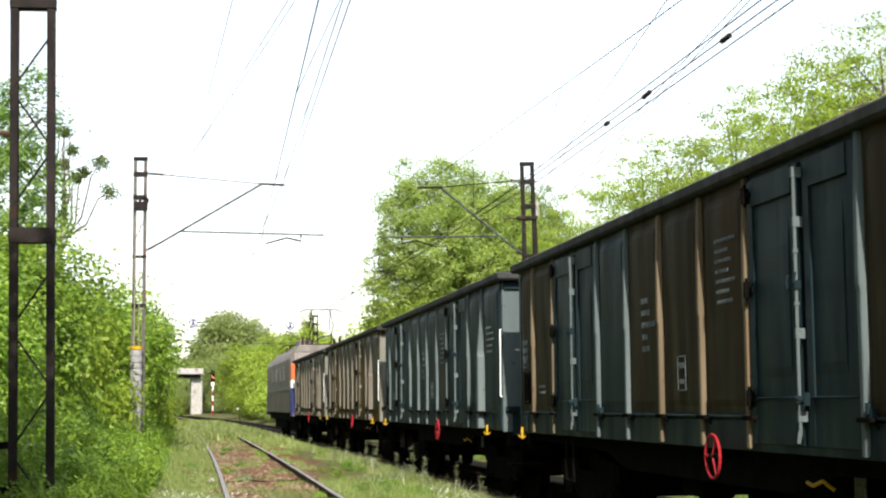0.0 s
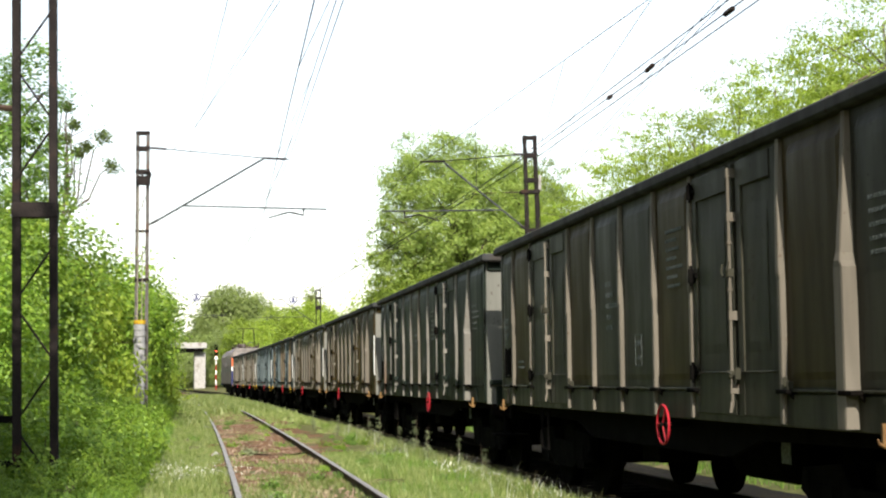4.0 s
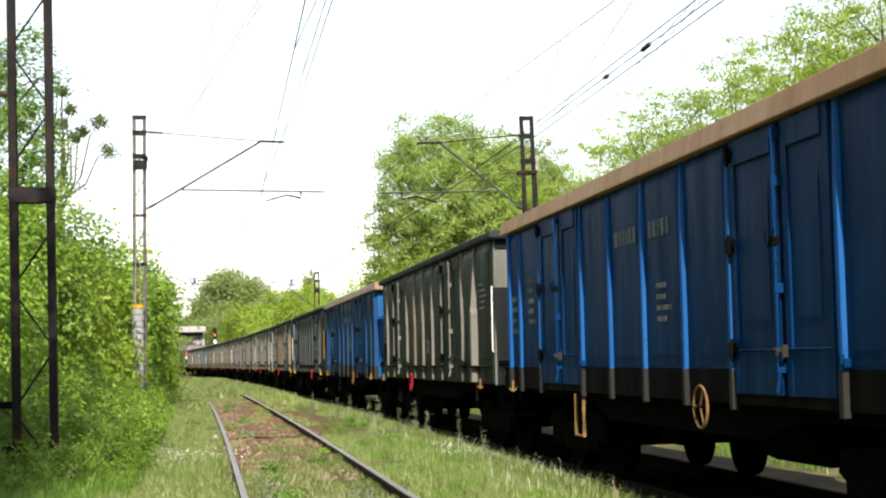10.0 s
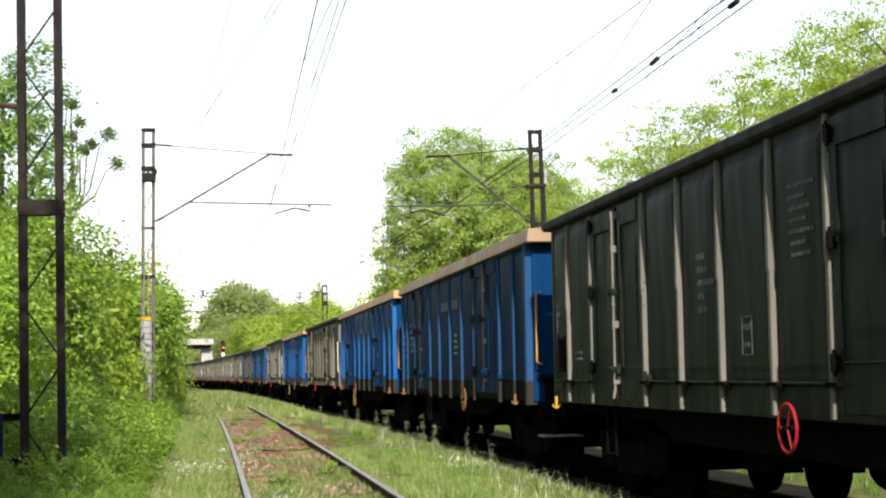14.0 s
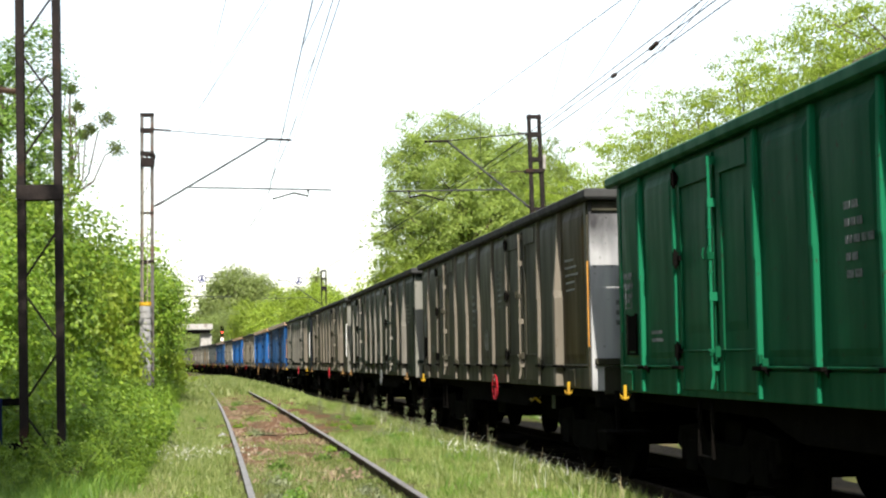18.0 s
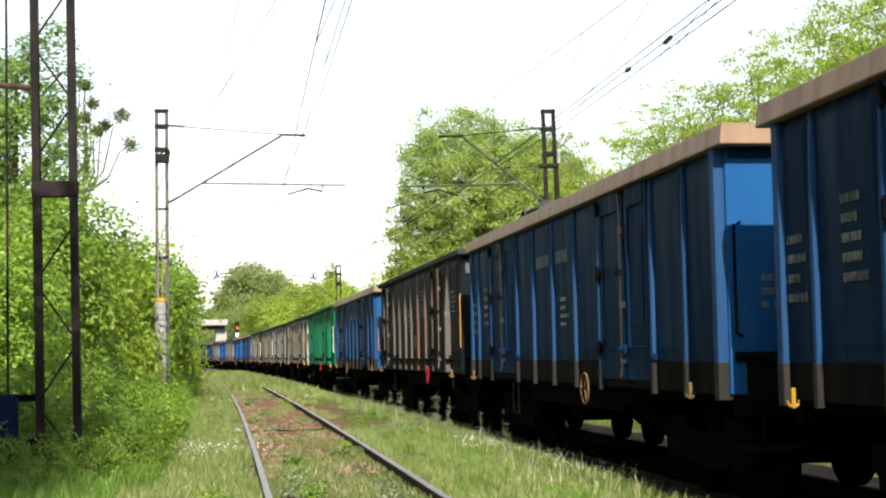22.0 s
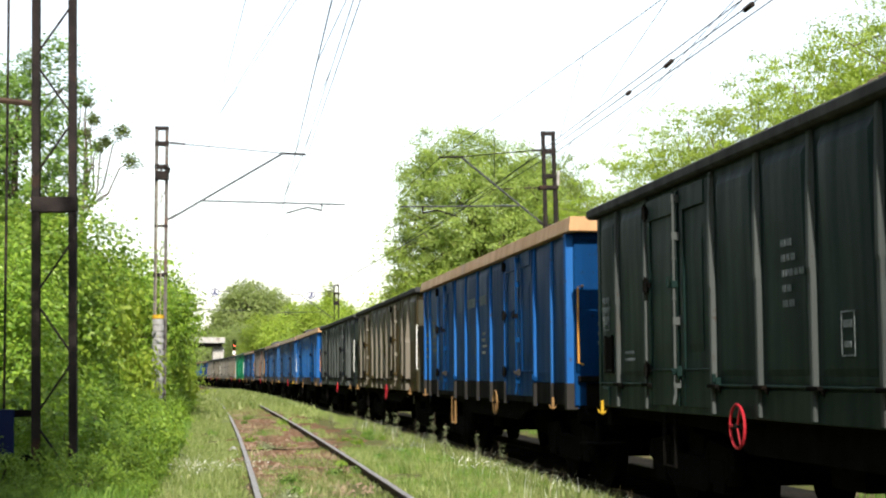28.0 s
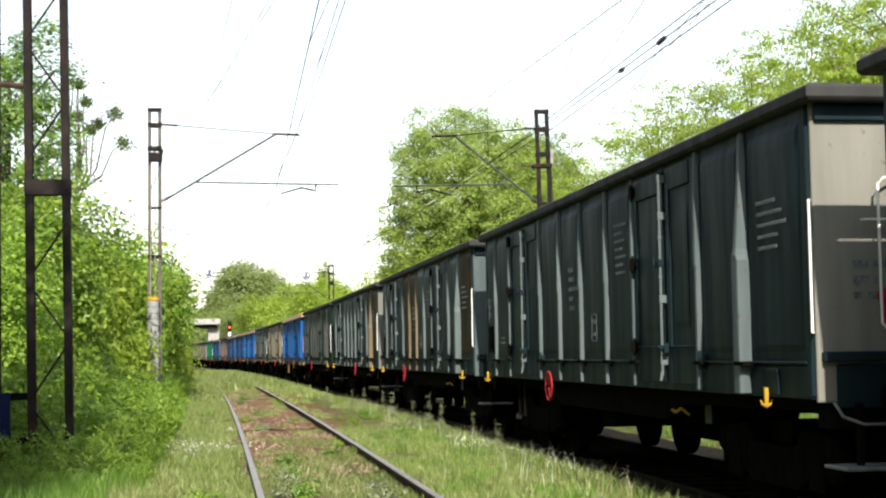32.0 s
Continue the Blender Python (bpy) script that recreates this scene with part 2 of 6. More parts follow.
PAINTS = {
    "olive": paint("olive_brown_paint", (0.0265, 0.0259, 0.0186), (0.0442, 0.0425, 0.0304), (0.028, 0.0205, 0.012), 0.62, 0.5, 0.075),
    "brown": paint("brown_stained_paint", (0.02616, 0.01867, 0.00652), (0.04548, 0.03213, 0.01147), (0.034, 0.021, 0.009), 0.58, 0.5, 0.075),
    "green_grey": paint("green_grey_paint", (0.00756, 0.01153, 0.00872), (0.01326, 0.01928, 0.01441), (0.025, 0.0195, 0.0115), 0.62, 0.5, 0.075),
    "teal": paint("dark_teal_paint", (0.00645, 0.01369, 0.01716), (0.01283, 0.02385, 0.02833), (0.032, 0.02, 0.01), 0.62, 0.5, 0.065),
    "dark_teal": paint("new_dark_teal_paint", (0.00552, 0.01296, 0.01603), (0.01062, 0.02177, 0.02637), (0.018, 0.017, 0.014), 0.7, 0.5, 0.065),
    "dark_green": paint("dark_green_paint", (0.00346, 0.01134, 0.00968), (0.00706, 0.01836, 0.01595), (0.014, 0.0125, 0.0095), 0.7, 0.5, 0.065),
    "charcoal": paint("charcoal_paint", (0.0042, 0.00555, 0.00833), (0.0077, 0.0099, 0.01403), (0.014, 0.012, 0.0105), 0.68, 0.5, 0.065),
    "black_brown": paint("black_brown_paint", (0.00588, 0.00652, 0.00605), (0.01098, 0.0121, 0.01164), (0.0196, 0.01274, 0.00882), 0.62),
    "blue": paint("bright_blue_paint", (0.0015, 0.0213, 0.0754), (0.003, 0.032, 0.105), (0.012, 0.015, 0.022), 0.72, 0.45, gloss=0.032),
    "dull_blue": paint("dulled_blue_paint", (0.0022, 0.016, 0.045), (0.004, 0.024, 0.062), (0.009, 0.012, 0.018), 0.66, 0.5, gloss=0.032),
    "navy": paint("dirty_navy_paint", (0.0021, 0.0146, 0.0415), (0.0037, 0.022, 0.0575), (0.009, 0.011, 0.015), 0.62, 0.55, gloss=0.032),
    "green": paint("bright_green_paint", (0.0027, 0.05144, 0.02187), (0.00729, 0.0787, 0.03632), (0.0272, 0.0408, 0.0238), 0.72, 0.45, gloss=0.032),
    # Posts repeat the side colours lighter: sun on their flanks is in the paint.
    "post_olive": paint("sunlit_olive_posts", (0.0978, 0.0867, 0.0697), (0.1615, 0.1445, 0.1173), (0.12, 0.085, 0.06), 0.62),
    "post_brown": paint("sunlit_brown_posts", (0.1, 0.077, 0.05), (0.165, 0.13, 0.088), (0.125, 0.078, 0.04), 0.62),
    "post_grey": paint("sunlit_grey_posts", (0.105, 0.1, 0.088), (0.18, 0.17, 0.148), (0.12, 0.08, 0.055), 0.6),
    "post_teal": paint("sunlit_teal_posts", (0.07, 0.09, 0.094), (0.12, 0.145, 0.148), (0.12, 0.08, 0.045), 0.66),
    "post_dark": paint("sunlit_dark_posts", (0.039, 0.0455, 0.0442), (0.065, 0.0728, 0.0702), (0.0585, 0.039, 0.02925), 0.66),
    "post_black": paint("sunlit_black_posts", (0.07, 0.062, 0.056), (0.12, 0.105, 0.095), (0.14, 0.07, 0.045), 0.56),
    "post_blue": paint("sunlit_blue_posts", (0.00975, 0.06947, 0.234), (0.0195, 0.10032, 0.29248), (0.065, 0.05687, 0.05687), 0.7),
    "post_navy": paint("sunlit_navy_posts", (0.011, 0.042, 0.113), (0.02, 0.06, 0.146), (0.05, 0.048, 0.05), 0.66),
    "post_green": paint("sunlit_green_paint", (0.0051, 0.1013, 0.0456), (0.0101, 0.1367, 0.0658), (0.03938, 0.05063, 0.02812), 0.72),
    # Feet: the lower band's grime again, lightened as if the sun struck it.
    "foot": paint("sunlit_post_feet", (0.0168, 0.0158, 0.0152), (0.0315, 0.0288, 0.0265), (0.0462, 0.0335, 0.024), 0.6),
    "skirt": paint("grimy_lower_band", (0.00435, 0.00387, 0.00363), (0.00822, 0.00702, 0.00629), (0.0118, 0.0095, 0.0079), 0.6, 0.75, 0.03),
    # Teal and blue ends: lighter copies of the side paint, sunshine put in.
    "pale_teal": paint("sunlit_teal_end_paint", (0.0612, 0.0792, 0.0828), (0.09, 0.1116, 0.1152), (0.09, 0.075, 0.05), 0.66, 0.6),
    "sky_blue": paint("sunlit_blue_end_paint", (0.008, 0.062, 0.185), (0.016, 0.087, 0.235), (0.05, 0.07, 0.1), 0.66, 0.55),
    "rust_patch": paint("rusty_brown_patch", (0.0225, 0.0171, 0.0081), (0.0396, 0.0306, 0.0149), (0.044, 0.026, 0.011), 0.55),
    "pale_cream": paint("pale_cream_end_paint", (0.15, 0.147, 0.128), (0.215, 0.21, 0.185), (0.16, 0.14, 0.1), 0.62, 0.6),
    "rim_dark": paint("dark_grey_rim_paint", (0.03, 0.031, 0.031), (0.05, 0.051, 0.05), (0.045, 0.036, 0.03), 0.6, 0.8),
    "tan": paint("sandy_rim_paint", (0.26, 0.1425, 0.0581), (0.36, 0.1995, 0.0836), (0.2, 0.115, 0.055), 0.62, 0.5, 0.3),
    "brown_rim": paint("brown_rim_paint", (0.17, 0.105, 0.062), (0.24, 0.15, 0.088), (0.18, 0.1, 0.06), 0.6, 0.5, 0.3),
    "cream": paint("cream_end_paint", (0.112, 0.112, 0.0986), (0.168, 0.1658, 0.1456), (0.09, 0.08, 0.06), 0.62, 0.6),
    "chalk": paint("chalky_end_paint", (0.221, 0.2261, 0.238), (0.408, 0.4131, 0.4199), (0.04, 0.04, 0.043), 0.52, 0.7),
    "loco_orange": paint("orange_loco_paint", (0.42, 0.085, 0.028), (0.5, 0.11, 0.036), (0.25, 0.08, 0.04), 0.7, 0.45),
    "loco_side": paint("grimy_loco_side", (0.1, 0.086, 0.078), (0.16, 0.138, 0.124), (0.09, 0.06, 0.05), 0.62, 0.5),
    "loco_blue": paint("dark_blue_loco_paint", (0.02, 0.025, 0.09), (0.03, 0.04, 0.13), (0.05, 0.04, 0.05), 0.7, 0.45),
    "loco_roof": paint("sooty_roof_paint", (0.13, 0.12, 0.11), (0.2, 0.18, 0.165), (0.12, 0.08, 0.06), 0.6, 0.7),
}


# ---- mesh helpers ----
class Geo:
    """Points and faces of one mesh."""

    def __init__(self):
        self.v, self.f = [], []

    def add(self, pts, faces):
        k = len(self.v)
        self.v += [tuple(p) for p in pts]
        self.f += [tuple(i + k for i in q) for q in faces]
        return self

    def box(self, x0, x1, y0, y1, z0, z1):
        p = [(x, y, z) for z in (z0, z1) for y in (y0, y1) for x in (x0, x1)]
        return self.add(p, [(0, 2, 3, 1), (4, 5, 7, 6), (0, 1, 5, 4), (2, 6, 7, 3), (0, 4, 6, 2), (1, 3, 7, 5)])

    def prism(self, pts, axis, a, b):
        """A closed outline, given in the two other axes, from a to b along an axis."""
        def at(p, c):
            return (c, p[0], p[1]) if axis == 0 else (p[0], c, p[1]) if axis == 1 else (p[0], p[1], c)
        n = len(pts)
        self.add([at(p, a) for p in pts] + [at(p, b) for p in pts],
                 [tuple(range(n - 1, -1, -1)), tuple(range(n, 2 * n))] + [(i, (i + 1) % n, n + (i + 1) % n, n + i) for i in range(n)])
        return self

    def tube(self, pts, radii, sides=8, caps=True):
        pts = [Vector(p) for p in pts]
        if isinstance(radii, (int, float)):
            radii = [radii] * len(pts)
        rings, faces = [], []
        for i, p in enumerate(pts):
            d = (pts[min(i + 1, len(pts) - 1)] - pts[max(i - 1, 0)]).normalized()
            u = d.cross(Vector((0, 0, 1)) if abs(d.z) < 0.9 else Vector((1, 0, 0))).normalized()
            w = d.cross(u)
            rings += [p + (u * math.cos(2 * math.pi * k / sides) + w * math.sin(2 * math.pi * k / sides)) * radii[i] for k in range(sides)]
        for i in range(len(pts) - 1):
            for k in range(sides):
                faces.append((i * sides + k, i * sides + (k + 1) % sides, (i + 1) * sides + (k + 1) % sides, (i + 1) * sides + k))
        if caps:
            faces += [tuple(range(sides - 1, -1, -1)), tuple(range((len(pts) - 1) * sides, len(pts) * sides))]
        return self.add(rings, faces)

    def ring(self, centre, radius, thick, axis=0, n=20, sides=6):
        pts, faces = [], []
        for i in range(n):
            a = 2 * math.pi * i / n
            for k in range(sides):
                b = 2 * math.pi * k / sides
                r, h = radius + thick * math.cos(b), thick * math.sin(b)
                q = (h, r * math.cos(a), r * math.sin(a)) if axis == 0 else (r * math.cos(a), h, r * math.sin(a)) if axis == 1 else (r * math.cos(a), r * math.sin(a), h)
                pts.append(Vector(centre) + Vector(q))
                faces.append((i * sides + k, i * sides + (k + 1) % sides, ((i + 1) % n) * sides + (k + 1) % sides, ((i + 1) % n) * sides + k))
        return self.add(pts, faces)

    def mesh(self, name, bevel=0.0, smooth=False):
        me = bpy.data.meshes.new(name)
        me.from_pydata(self.v, [], self.f)
        bm = bmesh.new()
        bm.from_mesh(me)
        bmesh.ops.recalc_face_normals(bm, faces=bm.faces)
        if bevel:
            bmesh.ops.bevel(bm, geom=list(bm.edges), offset=bevel, segments=1, affect="EDGES", clamp_overlap=True)
        bm.to_mesh(me)
        bm.free()
        if smooth:
            for p in me.polygons:
                p.use_smooth = True
        return me


def part(name, mesh, material, parent=None, label="", at=None):
    """One mesh object under a thing or a part; the material sits on the object, so that meshes can be shared."""
    if isinstance(mesh, Geo):
        mesh = mesh.mesh(name)
    ob = new(name, mesh)
    if not mesh.materials:
        mesh.materials.append(material)
    ob.material_slots[0].link = "OBJECT"
    ob.material_slots[0].material = material
    ob.parent = parent
    if at is not None:
        ob.matrix_basis = at
    if label:
        tagged(ob, label)
    return ob


def empty(name, label, category, group="", kind="", at=None):
    ob = new(name)
    if at is not None:
        ob.matrix_basis = at
    return tagged(ob, label, category, group, kind)


# ---- the line: two tracks, straight beside the camera, then a wide bend to the left ----
MAIN_X, SIDE_OFF, BEND = 5.45, 4.38, 5480.0


def line_x(y, off=0.0):
    return MAIN_X + off - max(0.0, y - 6.0) ** 2 / BEND


def line_turn(y):
    return math.degrees(math.atan(2 * max(0.0, y - 6.0) / BEND))


def ground_z(x, y):
    """The height of the ground: a low bed under the main track, a slightly higher one for the side track."""
    e = x - line_x(y)
    k = [(-400, 0.6), (-40, 0.5), (-12, 0.25), (-7, 0.08), (-5.6, 0.03), (-3.2, 0.03), (-2.0, 0.02), (-1.5, -0.10), (-1.15, -0.24), (1.6, -0.26), (2.5, -0.28), (3.0, -0.2), (4.2, -0.06), (9, 0.15), (30, 0.6), (400, 0.8)]
    z = float(np.interp(e, [a for a, b in k], [b for a, b in k]))
    return z + 0.035 * noise.noise((x * 0.55, y * 0.55, 0.0)) + 0.02 * noise.noise((x * 1.9, y * 1.9, 3.0))


# ---- ground ----
def steps(*runs):
    out = []
    for a, b, d in runs:
        out += list(np.arange(a, b, d))
    return out


def sheet(name, es, ys, height, clip=650.0):
    nx = len(es)
    v = [(line_x(min(y, clip)) + e, y, height(line_x(min(y, clip)) + e, y, e)) for y in ys for e in es]
    f = [(j * nx + i, j * nx + i + 1, (j + 1) * nx + i + 1, (j + 1) * nx + i) for j in range(len(ys) - 1) for i in range(nx - 1)]
    me = bpy.data.meshes.new(name)
    me.from_pydata(v, [], f)
    for p in me.polygons:
        p.use_smooth = True
    return me


ground = part("ground", sheet("ground", [-3000, -1200, -500, -200, -90, -50, -32, -22, -16, -12, -10] + steps((-8.5, 3.0, 0.22), (3.0, 9.0, 0.7)) + [9, 12, 16, 24, 40, 80, 200, 500, 1200, 3000],
              steps((-3000, -600, 400), (-600, -20, 29), (-20, 8, 2), (8, 60, 0.4), (60, 120, 1.5), (120, 300, 6), (300, 700, 25), (700, 3400, 300)),
              lambda x, y, e: ground_z(x, y)), M["grass_ground"])
tagged(ground, "grassy ground beside the tracks, patchy green and brown", "ground", kind="structure")

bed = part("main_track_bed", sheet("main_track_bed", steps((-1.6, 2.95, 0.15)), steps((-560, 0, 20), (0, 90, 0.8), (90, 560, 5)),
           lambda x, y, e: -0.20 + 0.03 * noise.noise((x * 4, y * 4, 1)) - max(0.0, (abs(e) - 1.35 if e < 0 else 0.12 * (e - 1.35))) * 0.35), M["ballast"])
tagged(bed, "dirty ballast bed under the main track, train shade darkened into its colour", "trackbed", kind="structure")


def side_bed_z(x, y, e):
    c = abs(e + SIDE_OFF)
    wide = 0.95 + (0.75 if 27 < y < 62 and e > -SIDE_OFF else 0.0) + 0.35 * noise.noise((x * 1.3, y * 0.5, 7.0))
    near = 0.02 if y > 19 else -0.02
    return ground_z(x, y) + near + 0.03 * noise.noise((x * 2.4, y * 2.4, 5)) - max(0.0, c - wide) * 0.25


side_bed = part("side_track_bed", sheet("side_track_bed", steps((-SIDE_OFF - 1.6, -SIDE_OFF + 2.3, 0.13)), steps((10, 75, 0.25), (75, 200, 3)), side_bed_z), M["dirt"])
tagged(side_bed, "rust-brown earth and gravel bed of the overgrown side track", "trackbed", kind="structure")


# ---- rails and sleepers ----
def along(off, ys, outline, z):
    g, n = Geo(), len(outline)
    for y in ys:
        a = radians(line_turn(y))
        for u, w in outline:
            g.v.append((line_x(y, off) + u * math.cos(a), y + u * math.sin(a), z + w))
    for j in range(len(ys) - 1):
        for k in range(n):
            g.f.append((j * n + k, j * n + (k + 1) % n, (j + 1) * n + (k + 1) % n, (j + 1) * n + k))
    return g


FOOT = [(-0.07, -0.15), (0.07, -0.15), (0.07, -0.135), (0.012, -0.115), (0.012, -0.04), (0.034, -0.034), (0.034, -0.006), (-0.034, -0.006), (-0.034, -0.034), (-0.012, -0.04), (-0.012, -0.115), (-0.07, -0.135)]
HEAD = [(-0.034, -0.006), (0.034, -0.006), (0.030, 0.0), (-0.030, 0.0)]
rail_ys = steps((-560, 0, 40), (0, 120, 3), (120, 561, 10))
side_ys = steps((-40, 0, 10), (0, 120, 3), (120, 400, 10))
SIDE_Z = 0.17
for name, off, ys, z, words in (("main_track", 0.0, rail_ys, 0.0, "main line track with rusty rails and dark sleepers"), ("side_track", -SIDE_OFF, side_ys, SIDE_Z, "overgrown side track with rusty rails, worn bright on top")):
    track = empty(name, words, "railway track", kind="structure")
    for s in (-0.753, 0.753):
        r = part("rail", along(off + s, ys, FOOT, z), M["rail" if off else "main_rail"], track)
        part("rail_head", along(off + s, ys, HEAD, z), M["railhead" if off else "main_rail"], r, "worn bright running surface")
    block = Geo().box(-1.3, 1.3, -0.12, 0.12, -0.12, 0.0).mesh("sleeper", 0.012)
    y = 9.0
    while y < 100:
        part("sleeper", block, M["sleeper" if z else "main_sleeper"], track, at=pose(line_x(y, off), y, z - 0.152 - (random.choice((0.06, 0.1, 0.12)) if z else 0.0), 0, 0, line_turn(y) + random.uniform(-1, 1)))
        y += 0.62


# ---- plants ----
def leaf_mesh(name, centres, size, rng, wide=0.55, droop=0.0, facing=None):
    """Many small kite-shaped leaves, each turned its own way, but mostly facing out of the crown and up."""
    n = len(centres)
    out = rng.normal(size=(n, 3)) * 0.45 + np.array([0, -0.12, 0.45])
    if facing is not None:
        out += facing
    u = np.cross(rng.normal(size=(n, 3)), out)
    u[:, 2] -= droop
    u /= np.linalg.norm(u, axis=1)[:, None] + 1e-6
    w = np.cross(u, out)
    w /= np.linalg.norm(w, axis=1)[:, None] + 1e-6
    ln = (size * rng.uniform(0.6, 1.35, n))[:, None]
    v = np.stack([centres - u * ln * 0.5, centres + w * ln * wide * 0.5, centres + u * ln * 0.5, centres - w * ln * wide * 0.5], axis=1).reshape(-1, 3)
    me = bpy.data.meshes.new(name)
    me.vertices.add(4 * n)
    me.vertices.foreach_set("co", v.astype(np.float32).ravel())
    me.loops.add(4 * n)
    me.loops.foreach_set("vertex_index", np.arange(4 * n, dtype=np.int32))
    me.polygons.add(n)
    me.polygons.foreach_set("loop_start", np.arange(0, 4 * n, 4, dtype=np.int32))
    me.update(calc_edges=True)
    return me


def clumps_in(blobs, count, rng, shell=0.5):
    """Centres of leaf clumps, mostly near the surface of a few overlapping ellipsoids."""
    vol = np.array([b[3] * b[4] * b[5] for b in blobs])
    pick = rng.choice(len(blobs), count, p=vol / vol.sum())
    d = rng.normal(size=(count, 3))
    d /= np.linalg.norm(d, axis=1)[:, None]
    r = (shell + (1 - shell) * rng.random(count) ** 0.6)[:, None]
    b = np.array(blobs)[pick]
    return b[:, :3] + d * r * b[:, 3:]


def crown_points(clumps, per, spread, rng, flat=0.7):
    c = np.repeat(clumps, per, axis=0)
    s = np.repeat(rng.uniform(0.5, 1.5, len(clumps)), per)[:, None]
    return c + rng.normal(size=c.shape) * np.array([1, 1, flat]) * spread * s


def plant(name, label, category, blobs, count, per, spread, leaf, material, trunk, seed, shell=0.5, limbs=9, wide=0.55, droop=0.0, flat=0.7, lean=0.0):
    """A tree or shrub: a tapered trunk with limbs and a crown of single leaves. trunk: its height and radius."""
    rng = np.random.default_rng(seed)
    clumps = clumps_in(blobs, count, rng, shell)
    clumps = clumps[clumps[:, 2] > 0.05]
    top = empty(name, label, category)
    g = Geo()
    h, r = trunk
    mid = Vector((lean * 0.4, 0.05 * h * rng.normal(), h * 0.5))
    end = Vector((lean, 0.05 * h * rng.normal(), h))
    g.tube([(0, 0, -0.3), (0, 0, 0.05 * h), mid, end], [r * 1.35, r, r * 0.75, r * 0.3], 9)
    for k in rng.choice(len(clumps), min(limbs, len(clumps)), replace=False):
        tip = Vector(clumps[k])
        a = rng.uniform(0.25, 0.9)
        start = mid.lerp(end, (a - 0.5) * 2) if a > 0.5 else Vector((0, 0, 0)).lerp(mid, a * 2)
        bend = start.lerp(tip, 0.5) + Vector((rng.normal(), rng.normal(), abs(rng.normal()) + 0.3)) * 0.06 * h
        g.tube([start, bend, tip], [r * 0.42, r * 0.26, r * 0.08], 6, False)
    part("trunk", g.mesh("trunk", 0, True), M["bark"], top)
    pts = crown_points(clumps, per, spread, rng, flat)
    hub = np.repeat(clumps, per, axis=0)
    mid3 = np.array([(b[0], b[1], b[2]) for b in blobs]).mean(axis=0)
    away = hub - mid3
    away /= np.linalg.norm(away, axis=1)[:, None] + 1e-6
    near = pts - hub
    near /= np.linalg.norm(near, axis=1)[:, None] + 1e-6
    part("crown", leaf_mesh("crown", pts, leaf, rng, wide, droop, away * 0.6 + near * 0.5), M[material], top)
    return top


def set_at(ob, x, y, size=1.0, turn=0.0, group=""):
    ob.matrix_basis = pose(x, y, ground_z(x, y) - 0.02, 0, 0, turn) @ Matrix.Diagonal((size, size, size, 1))
    if group:
        tagged(ob, group=group)
    return ob


def copies(protos, places, group):
    """places: x, y, size. The first use of each prototype is the prototype itself."""
    used = set()
    for k, (x, y, size) in enumerate(places):
        p = protos[k % len(protos)]
        turn = (k * 137.5) % 360
        m = pose(x, y, ground_z(x, y) - 0.02, 0, 0, turn) @ Matrix.Diagonal((size, size, size * (0.92 + 0.16 * ((k * 37) % 10) / 10), 1))
        if k % len(protos) in used:
            copy_thing(p, m).scale = m.to_scale()
        else:
            used.add(k % len(protos))
            p.matrix_basis = m
            tagged(p, group=group)


rng0 = random.Random(5)
# low shrubs at the edge of the verge
low = [plant("shrub", "low leafy green shrub at the edge of the grass verge", "shrub", [(0, 0, 0.45, 0.75, 0.75, 0.5), (0.3, 0.2, 0.3, 0.6, 0.6, 0.35)], 170, 42, 0.085, 0.055, "leaf_shrub", (0.5, 0.065), 11 + i, 0.4, 8) for i in range(3)]
places = []
y = 18.5
while y < 70:
    edge = -0.95 - 0.012 * (y - 17)
    places.append((edge - 0.75 + rng0.uniform(-0.2, 0.2), y, rng0.uniform(0.75, 1.1)))
    places.append((edge - 1.7 + rng0.uniform(-0.3, 0.3), y + 0.5, rng0.uniform(1.0, 1.45)))
    y += 1.25 + y * 0.012
for x, y, s in ((-2.1, 17.6, 0.7), (-2.9, 17.2, 0.9), (-1.5, 18.0, 0.62), (-3.6, 16.4, 1.0), (-2.3, 16.1, 0.55), (-3.2, 15.2, 0.7), (-1.45, 16.9, 0.5), (-4.3, 15.0, 1.0), (-2.6, 18.4, 0.9), (-1.95, 15.2, 0.4), (-2.6, 14.2, 0.5), (-1.35, 21.5, 0.85), (-1.3, 19.6, 0.8), (-1.7, 19.0, 0.95), (-1.25, 18.0, 0.6), (-1.9, 17.4, 0.9), (-1.1, 16.7, 0.42), (-1.45, 16.0, 0.55), (-1.45, 24.2, 0.95), (-1.5, 27.0, 1.0), (-2.1, 21.0, 1.25), (-2.3, 23.5, 1.35)):
    places.append((x, y, s))
copies(low, places, "shrubs along the verge")
